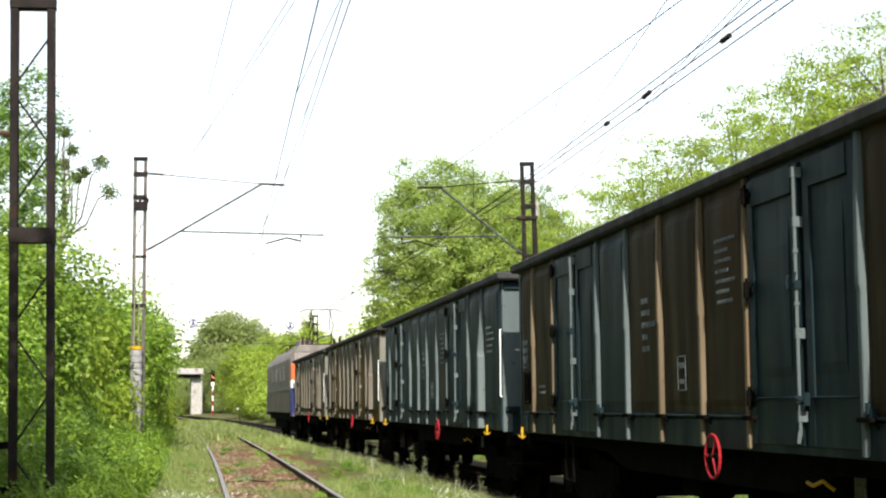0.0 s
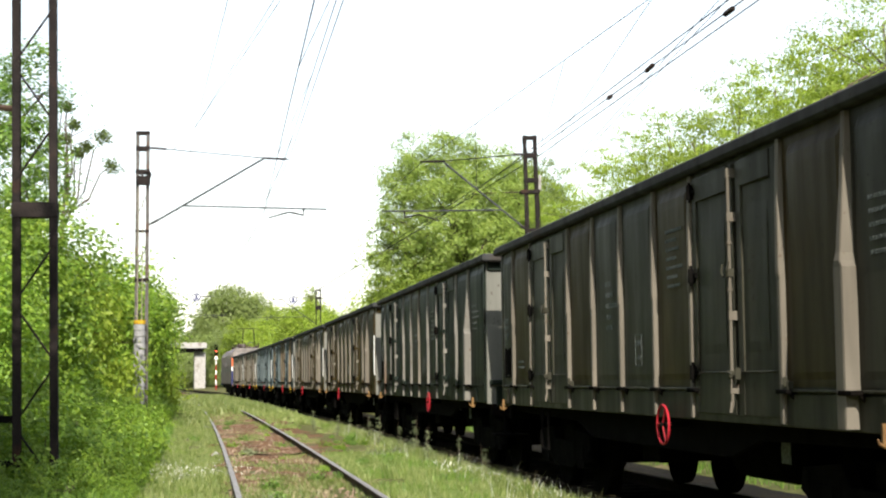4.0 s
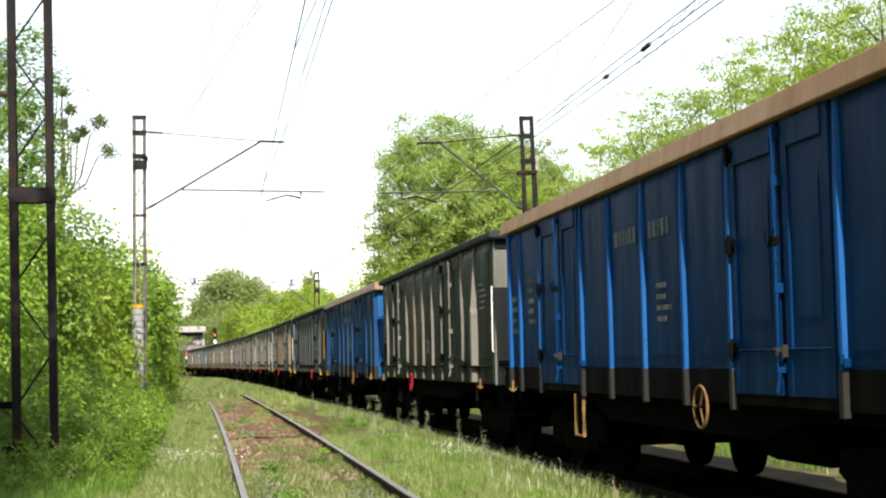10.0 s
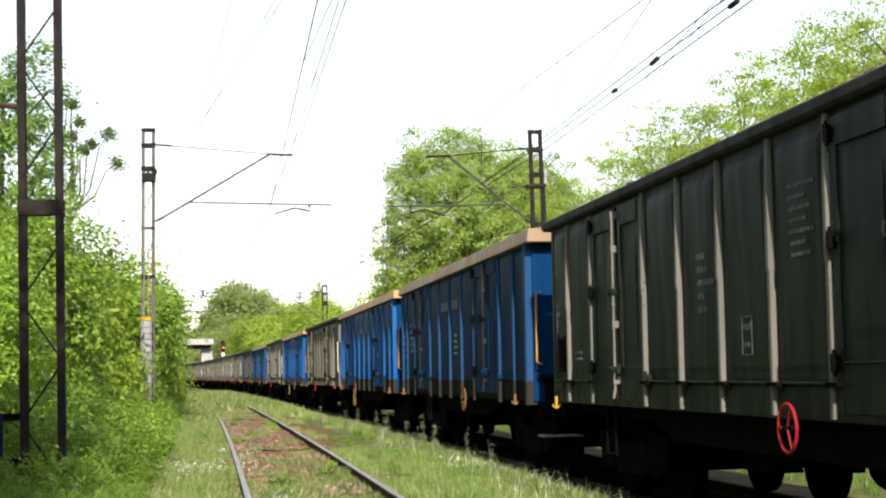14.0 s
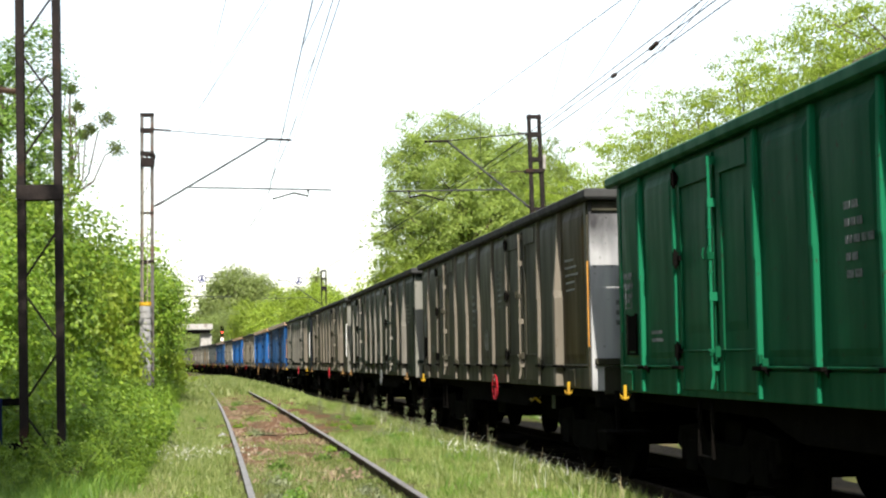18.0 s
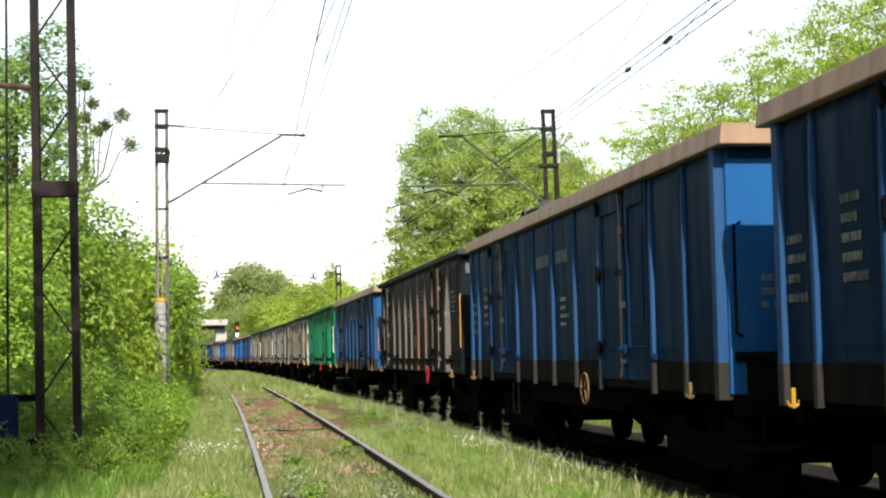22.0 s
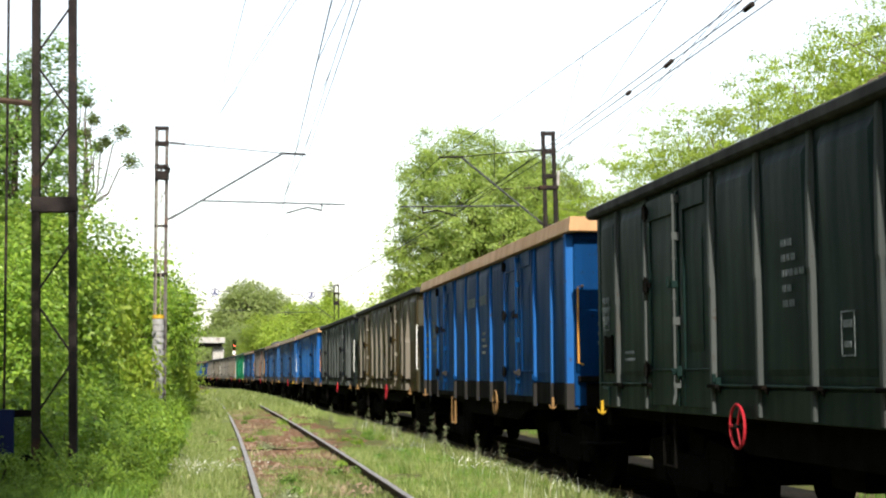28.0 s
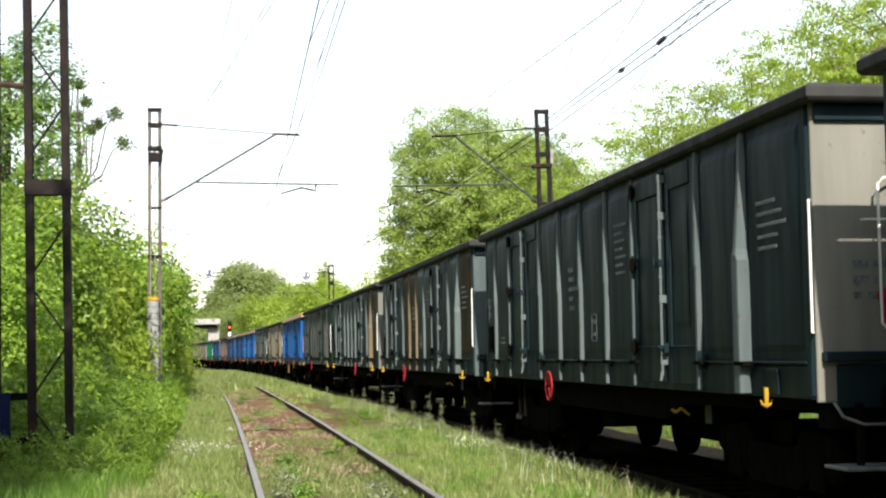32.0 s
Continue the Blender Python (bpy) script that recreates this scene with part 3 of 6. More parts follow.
# taller bushes behind them
tall = [plant("bush", "tall dense green bush of the lineside thicket", "bush", [(0, 0, 1.5, 1.2, 1.2, 1.3), (0.5, 0.3, 2.4, 0.9, 0.9, 0.9), (-0.5, -0.2, 0.8, 1.1, 1.1, 0.7)], 520, 40, 0.14, 0.095, ("leaf_shrub", "leaf_locust", "leaf_shrub")[i], (2.2, 0.05), 31 + i, 0.45, 12) for i in range(3)]
places = []
for y, x0, x1, s in [(20, -9, -3.3, 1.0), (23, -8, -3.6, 1.15), (27, -8, -3.6, 1.25), (32, -9, -3.7, 1.4), (38, -9, -4.0, 1.5), (44, -9, -3.9, 1.5), (51, -10, -3.6, 1.5), (59, -11, -3.6, 1.5), (68, -11, -3.8, 1.5), (78, -12, -4.1, 1.5), (90, -13, -4.6, 1.6), (104, -14, -5.2, 1.7), (120, -16, -6.2, 1.8), (140, -17, -7.6, 2.0), (165, -19, -9.8, 2.2), (47, -3.4, -2.7, 1.15), (54, -4.2, -2.9, 1.45), (62, -4.6, -3.1, 1.6), (71, -5, -3.5, 1.6)]:
    x = x1
    while x > x0:
        places.append((x + rng0.uniform(-0.3, 0.3), y + rng0.uniform(-1, 1), s * rng0.uniform(0.85, 1.15)))
        x -= 1.7 * s
# Unseen bushes beside and behind the camera, added to cut sky light.
for y in range(-56, 17, 6):
    x, s = -4.6 - 0.25 * (y % 4), 1.15
    while x > -17:
        places.append((x + rng0.uniform(-0.5, 0.5), y + rng0.uniform(-1.5, 1.5), s * rng0.uniform(0.9, 1.15)))
        s += 0.45
        x -= 1.8 * s
near = [p for p in places if 16 < p[1] < 36 and p[0] > -7.5]
copies(tall, [p for p in places if p not in near], "bushes of the lineside thicket")
fine = [plant("bush", "tall dense green bush with small leaves beside the mast", "bush", [(0, 0, 1.5, 1.2, 1.2, 1.3), (0.5, 0.3, 2.4, 0.9, 0.9, 0.9), (-0.5, -0.2, 0.8, 1.1, 1.1, 0.7)], 560, 44, 0.12, 0.074, "leaf_shrub", (2.2, 0.05), 41 + i, 0.45, 12) for i in range(3)]
copies(fine, near, "bushes of the lineside thicket")
# taller trees over the thicket on the camera's side
left_trees = [plant("tree", "slender leafy tree rising over the lineside thicket", "tree", [(0, 0, 6.5, 1.9, 1.9, 2.6), (0.6, 0.5, 8.7, 1.2, 1.2, 1.5), (-0.7, 0.2, 4.3, 1.5, 1.5, 1.2)], 430, 56, 0.19, 0.11, "leaf_dark", (8.6, 0.13), 51 + i, 0.3, 16) for i in range(2)]
# The last seven are unseen, added to cast shade on the near mast's foot.
copies(left_trees, [(-5.6, 40, 1.1), (-7.8, 44, 1.15), (-6.5, 34, 0.85), (-8.4, 37, 1.0), (-9.8, 52, 1.2), (-5.6, 4.5, 1.0), (-7.2, 8.0, 1.1), (-4.9, 1.0, 0.95), (-7.8, 2.5, 1.05), (-6.3, -3.0, 1.1), (-3.6, 8.7, 1.05), (-3.9, 5.2, 1.0)], "trees over the thicket")
# a half-bare tree with mistletoe
bare = empty("mistletoe_tree", "half-bare tree with dark round mistletoe clumps", "tree")
g = Geo()
rngb = random.Random(9)
g.tube([(-0.3, 0, -0.3), (-0.25, 0, 4), (-0.05, 0, 7), (0.05, 0, 9), (0.05, 0, 11.2)], [0.16, 0.13, 0.08, 0.04, 0.012], 8)
tips = [(1.38, 0, 10.3), (1.7, 0.1, 9.2), (0.06, 0, 11.4), (0.32, 0.1, 10.75), (0.8, 0, 9.9), (0.5, -0.1, 9.7), (0.0, 0.1, 10.2)]
for k, (tx, ty, tz) in enumerate(tips):
    s = Vector((-0.05 + 0.02 * k, 0, 7.0 + 0.35 * (k % 4)))
    g.tube([s, s.lerp(Vector((tx, ty, tz)), 0.45) + Vector((0.12, 0, -0.25)), s.lerp(Vector((tx, ty, tz)), 0.8) + Vector((-0.06, 0, 0.1)), (tx, ty, tz)], [0.05, 0.038, 0.03, 0.016], 6, False)
for k in range(16):
    s = Vector((0.1 * (k % 3), 0, 7.2 + 0.22 * k))
    g.tube([s, s + Vector((rngb.uniform(-0.9, 1.3), rngb.uniform(-0.3, 0.3), rngb.uniform(0.1, 0.8)))], [0.02, 0.008], 5, False)
part("trunk", g.mesh("trunk", 0, True), M["bark"], bare)
rngm = np.random.default_rng(77)
for k, (tx, ty, tz) in enumerate(tips):
    ball = rngm.normal(size=(420, 3)) * (0.13, 0.13, 0.12) * (1.25 if k < 2 else 0.85) + np.array([tx, ty, tz])
    part("mistletoe", leaf_mesh("mistletoe", ball, 0.11, rngm), M["mistletoe"], bare, "dark olive mistletoe clump")["kind"] = "stuff"
set_at(bare, -5.4, 57.0)

# the far side of the line
big = [plant("broad_tree", "large broad leafy tree behind the train", "tree", [(0, 0, 8.6, 3.9, 3.9, 4.2), (-1.2, 0, 10.8, 2.5, 2.5, 2.2), (1.9, 0.3, 7.0, 2.6, 2.6, 3.0), (-2.4, 0, 6.3, 2.2, 2.2, 2.6), (0, 0, 4.5, 3.4, 3.4, 2.4)], 1500, 110, 0.25, 0.112, "leaf_big", (9.5, 0.28), 71, 0.42, 30)]
copies(big, [(12.3, 74, 1.15), (16.5, 82, 1.0)], "broad trees behind the train")
under = [plant("bush", "light green bush on the far side of the tracks", "bush", [(0, 0, 1.9, 1.6, 1.6, 1.7), (0.7, 0.2, 3.0, 1.1, 1.1, 1.1), (-0.8, 0, 1.0, 1.5, 1.5, 0.9)], 480, 44, 0.19, 0.115, "leaf_locust", (3.0, 0.06), 91 + i, 0.4, 12) for i in range(3)]
places = []
for y, x0, x1, s in [(30, 12.5, 20, 0.9), (36, 12.5, 20, 0.95), (42, 12.0, 20, 1.0), (48, 11.5, 18, 1.15), (55, 10.8, 17, 1.4), (63, 10.5, 17, 1.5), (72, 10.0, 16, 1.5), (82, 9.6, 15, 1.6), (94, 9.2, 15, 1.7), (108, 8.8, 14, 1.7), (124, 8.0, 14, 1.8), (142, 7.2, 13, 2.0), (162, 6.2, 13, 2.2), (186, 5.0, 12, 2.4)]:
    x = x0
    while x < x1:
        places.append((x + rng0.uniform(-0.4, 0.4), y + rng0.uniform(-1, 1), s * rng0.uniform(0.8, 1.15)))
        x += 2.3 * s
# Unseen far-side bushes, added to hold back sky light round the train.
for y in range(-54, 28, 7):
    for x, s in ((12.5, 1.0), (15.5, 1.5), (19.5, 2.0)):
        places.append((x + rng0.uniform(-0.5, 0.5), y + rng0.uniform(-2, 2), s * rng0.uniform(0.9, 1.15)))
copies(under, places, "bushes on the far side of the tracks")
airy = [plant("locust_tree", "airy locust tree with feathery light green leaves", "tree", [(0, 0, 8.5, 1.1, 1.1, 0.8), (0.4, 0.3, 7.4, 1.9, 1.9, 0.8), (-0.6, -0.2, 6.3, 2.1, 2.1, 0.9), (0.6, 0, 5.2, 2.0, 2.0, 0.9), (-0.4, 0.2, 4.0, 2.0, 2.0, 0.9)], 350, 60, 0.18, 0.09, "leaf_locust", (8.2, 0.075), 111 + i, 0.2, 20, 0.42, 0.5, 0.4) for i in range(3)]
copies(airy, [(14.1, 62, 1.0), (15.0, 60, 1.04), (13.6, 57, 0.86), (15.4, 56, 1.1), (16.0, 54, 1.15), (16.3, 52, 1.2), (16.7, 50, 1.2), (15.9, 44, 1.11), (16.4, 42, 1.16), (16.0, 38, 1.16), (16.5, 36, 1.18), (15.6, 33, 1.12), (17.4, 40, 1.25), (17.2, 34, 1.27)], "locust trees on the far side of the tracks")
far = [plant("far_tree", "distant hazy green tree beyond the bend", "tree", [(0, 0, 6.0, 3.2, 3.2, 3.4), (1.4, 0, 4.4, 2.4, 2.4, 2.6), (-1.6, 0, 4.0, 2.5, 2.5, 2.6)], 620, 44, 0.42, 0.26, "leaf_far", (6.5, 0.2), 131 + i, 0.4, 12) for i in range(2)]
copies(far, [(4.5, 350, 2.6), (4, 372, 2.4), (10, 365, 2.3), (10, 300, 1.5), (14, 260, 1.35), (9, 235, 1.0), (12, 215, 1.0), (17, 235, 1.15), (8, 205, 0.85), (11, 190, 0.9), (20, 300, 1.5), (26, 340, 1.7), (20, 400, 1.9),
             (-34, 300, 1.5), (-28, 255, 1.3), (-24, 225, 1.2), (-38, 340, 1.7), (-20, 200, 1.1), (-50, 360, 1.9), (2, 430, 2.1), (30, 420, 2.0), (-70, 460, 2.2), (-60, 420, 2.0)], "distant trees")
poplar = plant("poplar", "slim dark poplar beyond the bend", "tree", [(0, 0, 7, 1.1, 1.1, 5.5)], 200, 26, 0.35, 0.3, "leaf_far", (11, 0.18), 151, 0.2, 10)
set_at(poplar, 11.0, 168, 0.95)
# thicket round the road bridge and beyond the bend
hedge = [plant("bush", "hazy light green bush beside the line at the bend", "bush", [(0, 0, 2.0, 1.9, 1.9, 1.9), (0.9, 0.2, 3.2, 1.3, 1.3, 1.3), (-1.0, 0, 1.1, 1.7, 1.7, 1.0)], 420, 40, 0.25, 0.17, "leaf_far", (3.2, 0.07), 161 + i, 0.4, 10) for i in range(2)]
places = []
for y in range(140, 420, 12):
    for e, s in ((4.6, 0.85), (7.6, 1.3), (11.5, 1.7), (-8.8, 1.0), (-12.5, 1.5), (-17.0, 1.8)):
        if 195 < y < 290 and e == 4.6 or 262 < y < 282 and e == -8.8:
            continue
        if 195 < y < 290 and e == 7.6:
            e, s = 10.0, 1.1
        if e < 0 and y < 200:
            continue
        places.append((line_x(y) + e + rng0.uniform(-0.6, 0.6), y + rng0.uniform(-4, 4), s * (0.8 + y / 700) * rng0.uniform(0.85, 1.2)))
for k in range(14):
    places.append((-26 + 3.2 * k, 430 + 6 * (k % 3), 3.2 * rng0.uniform(0.85, 1.2)))
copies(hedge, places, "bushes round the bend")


# ---- grass ----
def blades(name, spots, high, rng, material, label, wide=0.012):
    """Bent blades of grass, each two faces."""
    n = len(spots)
    a = rng.random(n) * 2 * math.pi
    d = np.stack([np.cos(a), np.sin(a), np.zeros(n)], 1)
    lean = np.stack([rng.normal(size=n), rng.normal(size=n), np.zeros(n)], 1) * 0.22
    h = (high * rng.uniform(0.45, 1.3, n))[:, None]
    up = np.array([0, 0, 1.0])
    w = wide * (0.7 + 0.6 * rng.random((n, 1)))
    v = np.stack([spots - d * w, spots + d * w, spots + d * w * 0.7 + (up * 0.55 + lean * 0.35) * h, spots - d * w * 0.7 + (up * 0.55 + lean * 0.35) * h, spots + (up + lean * 1.3) * h], 1).reshape(-1, 3)
    me = bpy.data.meshes.new(name)
    me.vertices.add(5 * n)
    me.vertices.foreach_set("co", v.astype(np.float32).ravel())
    idx = (np.array([0, 1, 2, 3, 3, 2, 4])[None, :] + 5 * np.arange(n)[:, None]).astype(np.int32)
    me.loops.add(7 * n)
    me.loops.foreach_set("vertex_index", idx.ravel())
    me.polygons.add(2 * n)
    st = np.stack([7 * np.arange(n), 7 * np.arange(n) + 4], 1).astype(np.int32)
    me.polygons.foreach_set("loop_start", st.ravel())
    me.update(calc_edges=True)
    return tagged(part(name, me, M[material]), label, "grass", kind="stuff")


def strew(e0, e1, y0, y1, count, rng, thin=0.0, scale=0.8):
    e, y = rng.uniform(e0, e1, count), rng.uniform(y0, y1, count)
    out = []
    for a, b in zip(e, y):
        x = line_x(b) + a
        bare_patch = 27 < b < 56 and -3.65 < a < -2.1 and noise.noise((x * 0.9, b * 0.5, 2.0)) > -0.25
        if noise.noise((x * scale, b * scale * 0.6, 11.0)) > thin and not bare_patch:
            out.append((x, b, ground_z(x, b) - 0.01))
    return np.array(out)


rg = np.random.default_rng(3)
blades("verge_grass", strew(-3.45, -1.45, 12, 42, 70000, rg, -0.16, 1.5), 0.12, rg, "grass", "tufted pale green grass between the two tracks", 0.0055)
blades("verge_grass", strew(-3.4, -1.5, 42, 90, 26000, rg, -0.4), 0.17, rg, "grass", "tufted pale green grass between the two tracks", 0.012)
blades("verge_grass", strew(-7.0, -5.15, 12, 45, 66000, rg, -0.2, 1.3), 0.11, rg, "grass", "grass on the verge between side track and thicket", 0.0055)
blades("verge_grass", strew(-7.2, -5.1, 45, 120, 14000, rg, -0.5), 0.2, rg, "grass", "grass on the verge between side track and thicket", 0.025)
blades("track_grass", strew(-5.1, -3.6, 12, 24, 20000, rg, -0.15, 1.1), 0.08, rg, "grass", "short grass growing between the side track's rails", 0.005)
blades("track_grass", strew(-5.1, -3.6, 24, 62, 17000, rg, 0.06, 0.8), 0.09, rg, "grass", "sparse grass growing between the side track's rails", 0.006)
blades("far_grass", strew(-5.1, -1.5, 60, 130, 12000, rg, -0.3), 0.25, rg, "grass", "grass over the side track further on", 0.035)
blades("bank_grass", strew(2.75, 9.5, 8, 60, 50000, rg, -0.4), 0.22, rg, "lush", "sunlit grass on the far side of the main track", 0.008)
blades("lush_grass", strew(-11.0, -6.5, 8, 19, 30000, rg, -0.6), 0.22, rg, "lush", "lush tall grass at the foot of the thicket", 0.006)
blades("lush_grass", strew(-7.4, -6.2, 15, 40, 9000, rg, -0.1), 0.26, rg, "lush", "lush tall grass at the foot of the thicket", 0.006)
blades("dry_stalks", strew(-2.1, -1.15, 13, 45, 520, rg, -1.0), 0.32, rg, "stalk", "pale seed stalks at the edge of the grass", 0.004)
blades("verge_grass", strew(-2.0, -1.02, 12, 45, 17000, rg, -0.3), 0.22, rg, "grass", "taller grass along the ballast of the main track", 0.009)

blades("dry_grass", strew(-3.5, -1.3, 12, 60, 30000, rg, 0.12, 0.55), 0.1, rg, "stalk", "patches of pale dry grass between the tracks", 0.006)
blades("dry_grass", strew(-7.0, -3.6, 12, 60, 26000, rg, 0.2, 0.7), 0.09, rg, "stalk", "patches of pale dry grass by the side track", 0.006)
blades("dark_grass", strew(-3.4, -1.2, 12, 45, 26000, rg, 0.16, 1.1), 0.15, rg, "lush", "darker fresh tufts in the grass strip", 0.007)
blades("seed_stalks", strew(-2.4, -1.1, 13, 40, 220, rg, -0.2, 0.6), 0.32, rg, "blossom", "tall pale seed stalks along the ballast", 0.0035)

# tall weeds and white blossoms in the strip between the tracks
weeds = [plant("weed", "tall grey-green weed in the grass strip", "weed", [(0, 0, 0.42, 0.05, 0.05, 0.24), (0.02, 0.02, 0.2, 0.09, 0.09, 0.16)], 46, 7, 0.02, 0.05, "weed", (0.66, 0.006), 171 + i, 0.2, 0, 0.2) for i in range(2)]
copies(weeds, [(line_x(b) + e, b, k) for e, b, k in ((-1.9, 24.5, 1.0), (-1.75, 27.0, 1.15), (-1.85, 28.4, 0.9), (-2.0, 30.5, 1.1), (-1.8, 22.0, 0.9), (-1.9, 33.0, 1.0), (-2.3, 36.0, 0.9), (-1.7, 20.6, 0.8), (-2.5, 41.0, 0.9), (-1.8, 38.0, 1.0))], "weeds at the edge of the grass")


# low leafy weeds scattered through the grass
clump = [plant("weed_clump", "low leafy green weed clump in the grass", "weed", [(0, 0, 0.12, 0.22, 0.22, 0.12)], 30, 16, 0.05, 0.05, ("weed", "leaf_shrub", "lush")[i], (0.12, 0.008), 181 + i, 0.3, 0) for i in range(3)]
places = []
for k in range(90):
    b = 13 + 34 * rng0.random() ** 1.3
    e = rng0.choice((rng0.uniform(-3.4, -1.6), rng0.uniform(-2.3, -1.5), rng0.uniform(-6.6, -5.3), rng0.uniform(-4.9, -3.7)))
    places.append((line_x(b) + e, b, rng0.uniform(0.3, 0.8)))
copies(clump, places, "weed clumps in the grass")


def blossoms(e, y, spread, count, label):
    r = np.random.default_rng(int(y * 10))
    p = []
    for k in range(count):
        x, b = line_x(y) + e + r.normal() * spread * 0.45, y + r.normal() * spread
        p.append((x, b, ground_z(x, b) + 0.1 + 0.1 * r.random()))
    tagged(part("blossoms", leaf_mesh("blossoms", np.array(p), 0.027, r), M["blossom"]), label, "flowers", kind="stuff")


blossoms(-1.32, 21.0, 0.8, 1100, "small white blossoms in the grass strip")
blossoms(-1.3, 17.6, 0.6, 420, "small white blossoms at the edge of the ballast")
blossoms(-5.75, 21.0, 0.9, 320, "small white blossoms on the verge")
# litter and a cable by the side track
rock = Geo()
rock.tube([(0, 0, -0.02), (0.01, 0, 0.03), (0.0, 0.01, 0.07), (0, 0, 0.09)], [0.06, 0.075, 0.05, 0.015], 7)
stone = tagged(part("stone", rock.mesh("stone", 0.01), M["weight"], at=pose(0.08, 27.2, ground_z(0.08, 27.2) + 0.02)), "pale stone lying beside the rail", "stone")
cable = empty("cable", "thin dark cable crossing the side track", "cable")
part("strand", Geo().tube([(-0.7, 26.6, ground_z(-0.7, 26.6) + 0.03), (-0.2, 26.9, ground_z(-0.2, 26.9) + 0.05), (0.3, 27.0, ground_z(0.3, 27) + 0.03), (0.7, 27.4, ground_z(0.7, 27.4) + 0.045), (1.2, 27.25, ground_z(1.2, 27.25) + 0.03), (1.7, 27.5, ground_z(1.7, 27.5) + 0.04), (2.4, 27.2, ground_z(2.4, 27.2) + 0.02)], 0.012, 6), M["steel_dark"], cable)

# stones on the side track's bed
pebble = Geo()
for y in range(1700):
    e, b = rng0.uniform(-5.2, -3.3) if y % 3 else rng0.uniform(-5.15, -4.6), 17 + 36 * rng0.random() ** 1.2
    x = line_x(b) + e
    r = rng0.uniform(0.012, 0.036)
    z = ground_z(x, b) + 0.03
    p = [(x + r * rng0.uniform(0.6, 1.2) * math.cos(k * 1.26), b + r * rng0.uniform(0.6, 1.2) * math.sin(k * 1.26), z - 0.01) for k in range(5)]
    t = (x + r * rng0.uniform(-0.3, 0.3), b, z + r * rng0.uniform(0.4, 0.9))
    pebble.add(p + [t], [(k, (k + 1) % 5, 5) for k in range(5)])
tagged(part("gravel", pebble, M["stone"]), "loose pale stones on the side track's bed", "gravel", kind="stuff")


# ---- overhead line ----
def lattice(name, label, x, y, high, gap=0.34, plates=(), lean=(0.0, 0.0), material="mast", bar=0.085, footing="concrete", way=1):
    """A mast of two steel channels with batten plates above and thin lacing below."""
    z0 = ground_z(x, y) - 0.05
    top = empty(name, label, "catenary mast", "catenary masts", at=pose(x, y, z0, lean[1], lean[0], 0))
    high -= z0
    for s in (-1, 1):
        g = Geo().prism([(s * gap / 2, -0.07), (s * (gap / 2 - bar), -0.07), (s * (gap / 2 - bar), -0.055), (s * (gap / 2 - 0.012), -0.055), (s * (gap / 2 - 0.012), 0.055), (s * (gap / 2 - bar), 0.055), (s * (gap / 2 - bar), 0.07), (s * gap / 2, 0.07)], 2, 0, high)
        part("upright", g, M[material], top)
    for z, h in plates:
        part("batten_plate", Geo().box(-gap / 2 - 0.008, gap / 2 + 0.008, -0.082, 0.082, z - z0 - h / 2, z - z0 + h / 2).mesh("batten_plate", 0.006), M["mast"], top)
    z, k = 0.25, way
    while z < high - 0.7:
        if not any(z - 0.1 < p[0] - z0 < z + 0.75 for p in plates):
            part("lacing_bar", Geo().tube([(-k * (gap / 2 - 0.03), -0.062, z), (k * (gap / 2 - 0.03), -0.062, z + 0.62)], 0.013, 5), M[material], top)
        k = -k
        z += 0.66
    part("footing", Geo().box(-0.3, 0.3, -0.3, 0.3, -0.3, 0.05).mesh("footing", 0.03), M[footing], top)
    return top, z0


def insulator(parent, a, b, name="insulator"):
    a, b = Vector(a), Vector(b)
    n = 7
    pts, rad = [], []
    for i in range(n):
        for f, r in ((0.0, 0.02), (0.35, 0.05), (0.55, 0.046), (0.6, 0.02)):
            pts.append(a.lerp(b, (i + f) / n))
            rad.append(r)
    return part(name, Geo().tube(pts + [b], rad + [0.02], 8), M["ceramic"], parent)


mast_a, z0 = lattice("catenary_mast", "rusty lattice catenary mast close to the camera beside the thicket", -1.87, 17.0, 7.8, 0.48, [(3.28, 0.17), (5.9, 0.16), (7.7, 0.1)], (-0.9, 0.0), footing="sleeper", way=-1)
part("bracket", Geo().tube([(-0.17, -0.02, 4.4 - z0), (-0.75, -0.02, 4.46 - z0)], 0.035, 6), M["rail"], mast_a, "rusty cable bracket")
for z in (1.0, 0.52):
    part("sign_bracket", Geo().box(-1.0, -0.15, -0.03, 0.03, z - z0 - 0.04, z - z0 + 0.04).mesh("sign_bracket", 0.004), M["steel_dark"], mast_a)
board = part("sign_board", Geo().box(-1.05, -0.42, -0.075, -0.045, 0.5 - z0, 1.05 - z0).mesh("sign_board", 0.008), M["board"], mast_a, "dark blue enamel sign board")
pole = empty("cable_pole", "thin rusty pole beside the lattice mast", "pole", at=pose(-2.5, 17.6, ground_z(-2.5, 17.6)))
part("tube", Geo().tube([(0, 0, -0.2), (-0.02, 0, 3), (-0.05, 0, 7)], 0.016, 6), M["mast"], pole)

mast_b, z0 = lattice("catenary_mast", "lattice catenary mast with a stack of tension weights, in the bushes", -1.75, 39.0, 7.76, 0.34, [(7.72, 0.09), (7.32, 0.12), (6.72, 0.12), (5.2, 0.06), (3.95, 0.1)], (0.0, 0.0), "mast_grey")
part("pulley_block", Geo().box(-0.16, 0.2, -0.2, -0.09, 6.36 - z0, 6.6 - z0).mesh("pulley_block", 0.02), M["mast"], mast_b)
part("pulley", Geo().ring((0.1, -0.17, 6.62 - z0), 0.1, 0.03, 1), M["mast"], mast_b)
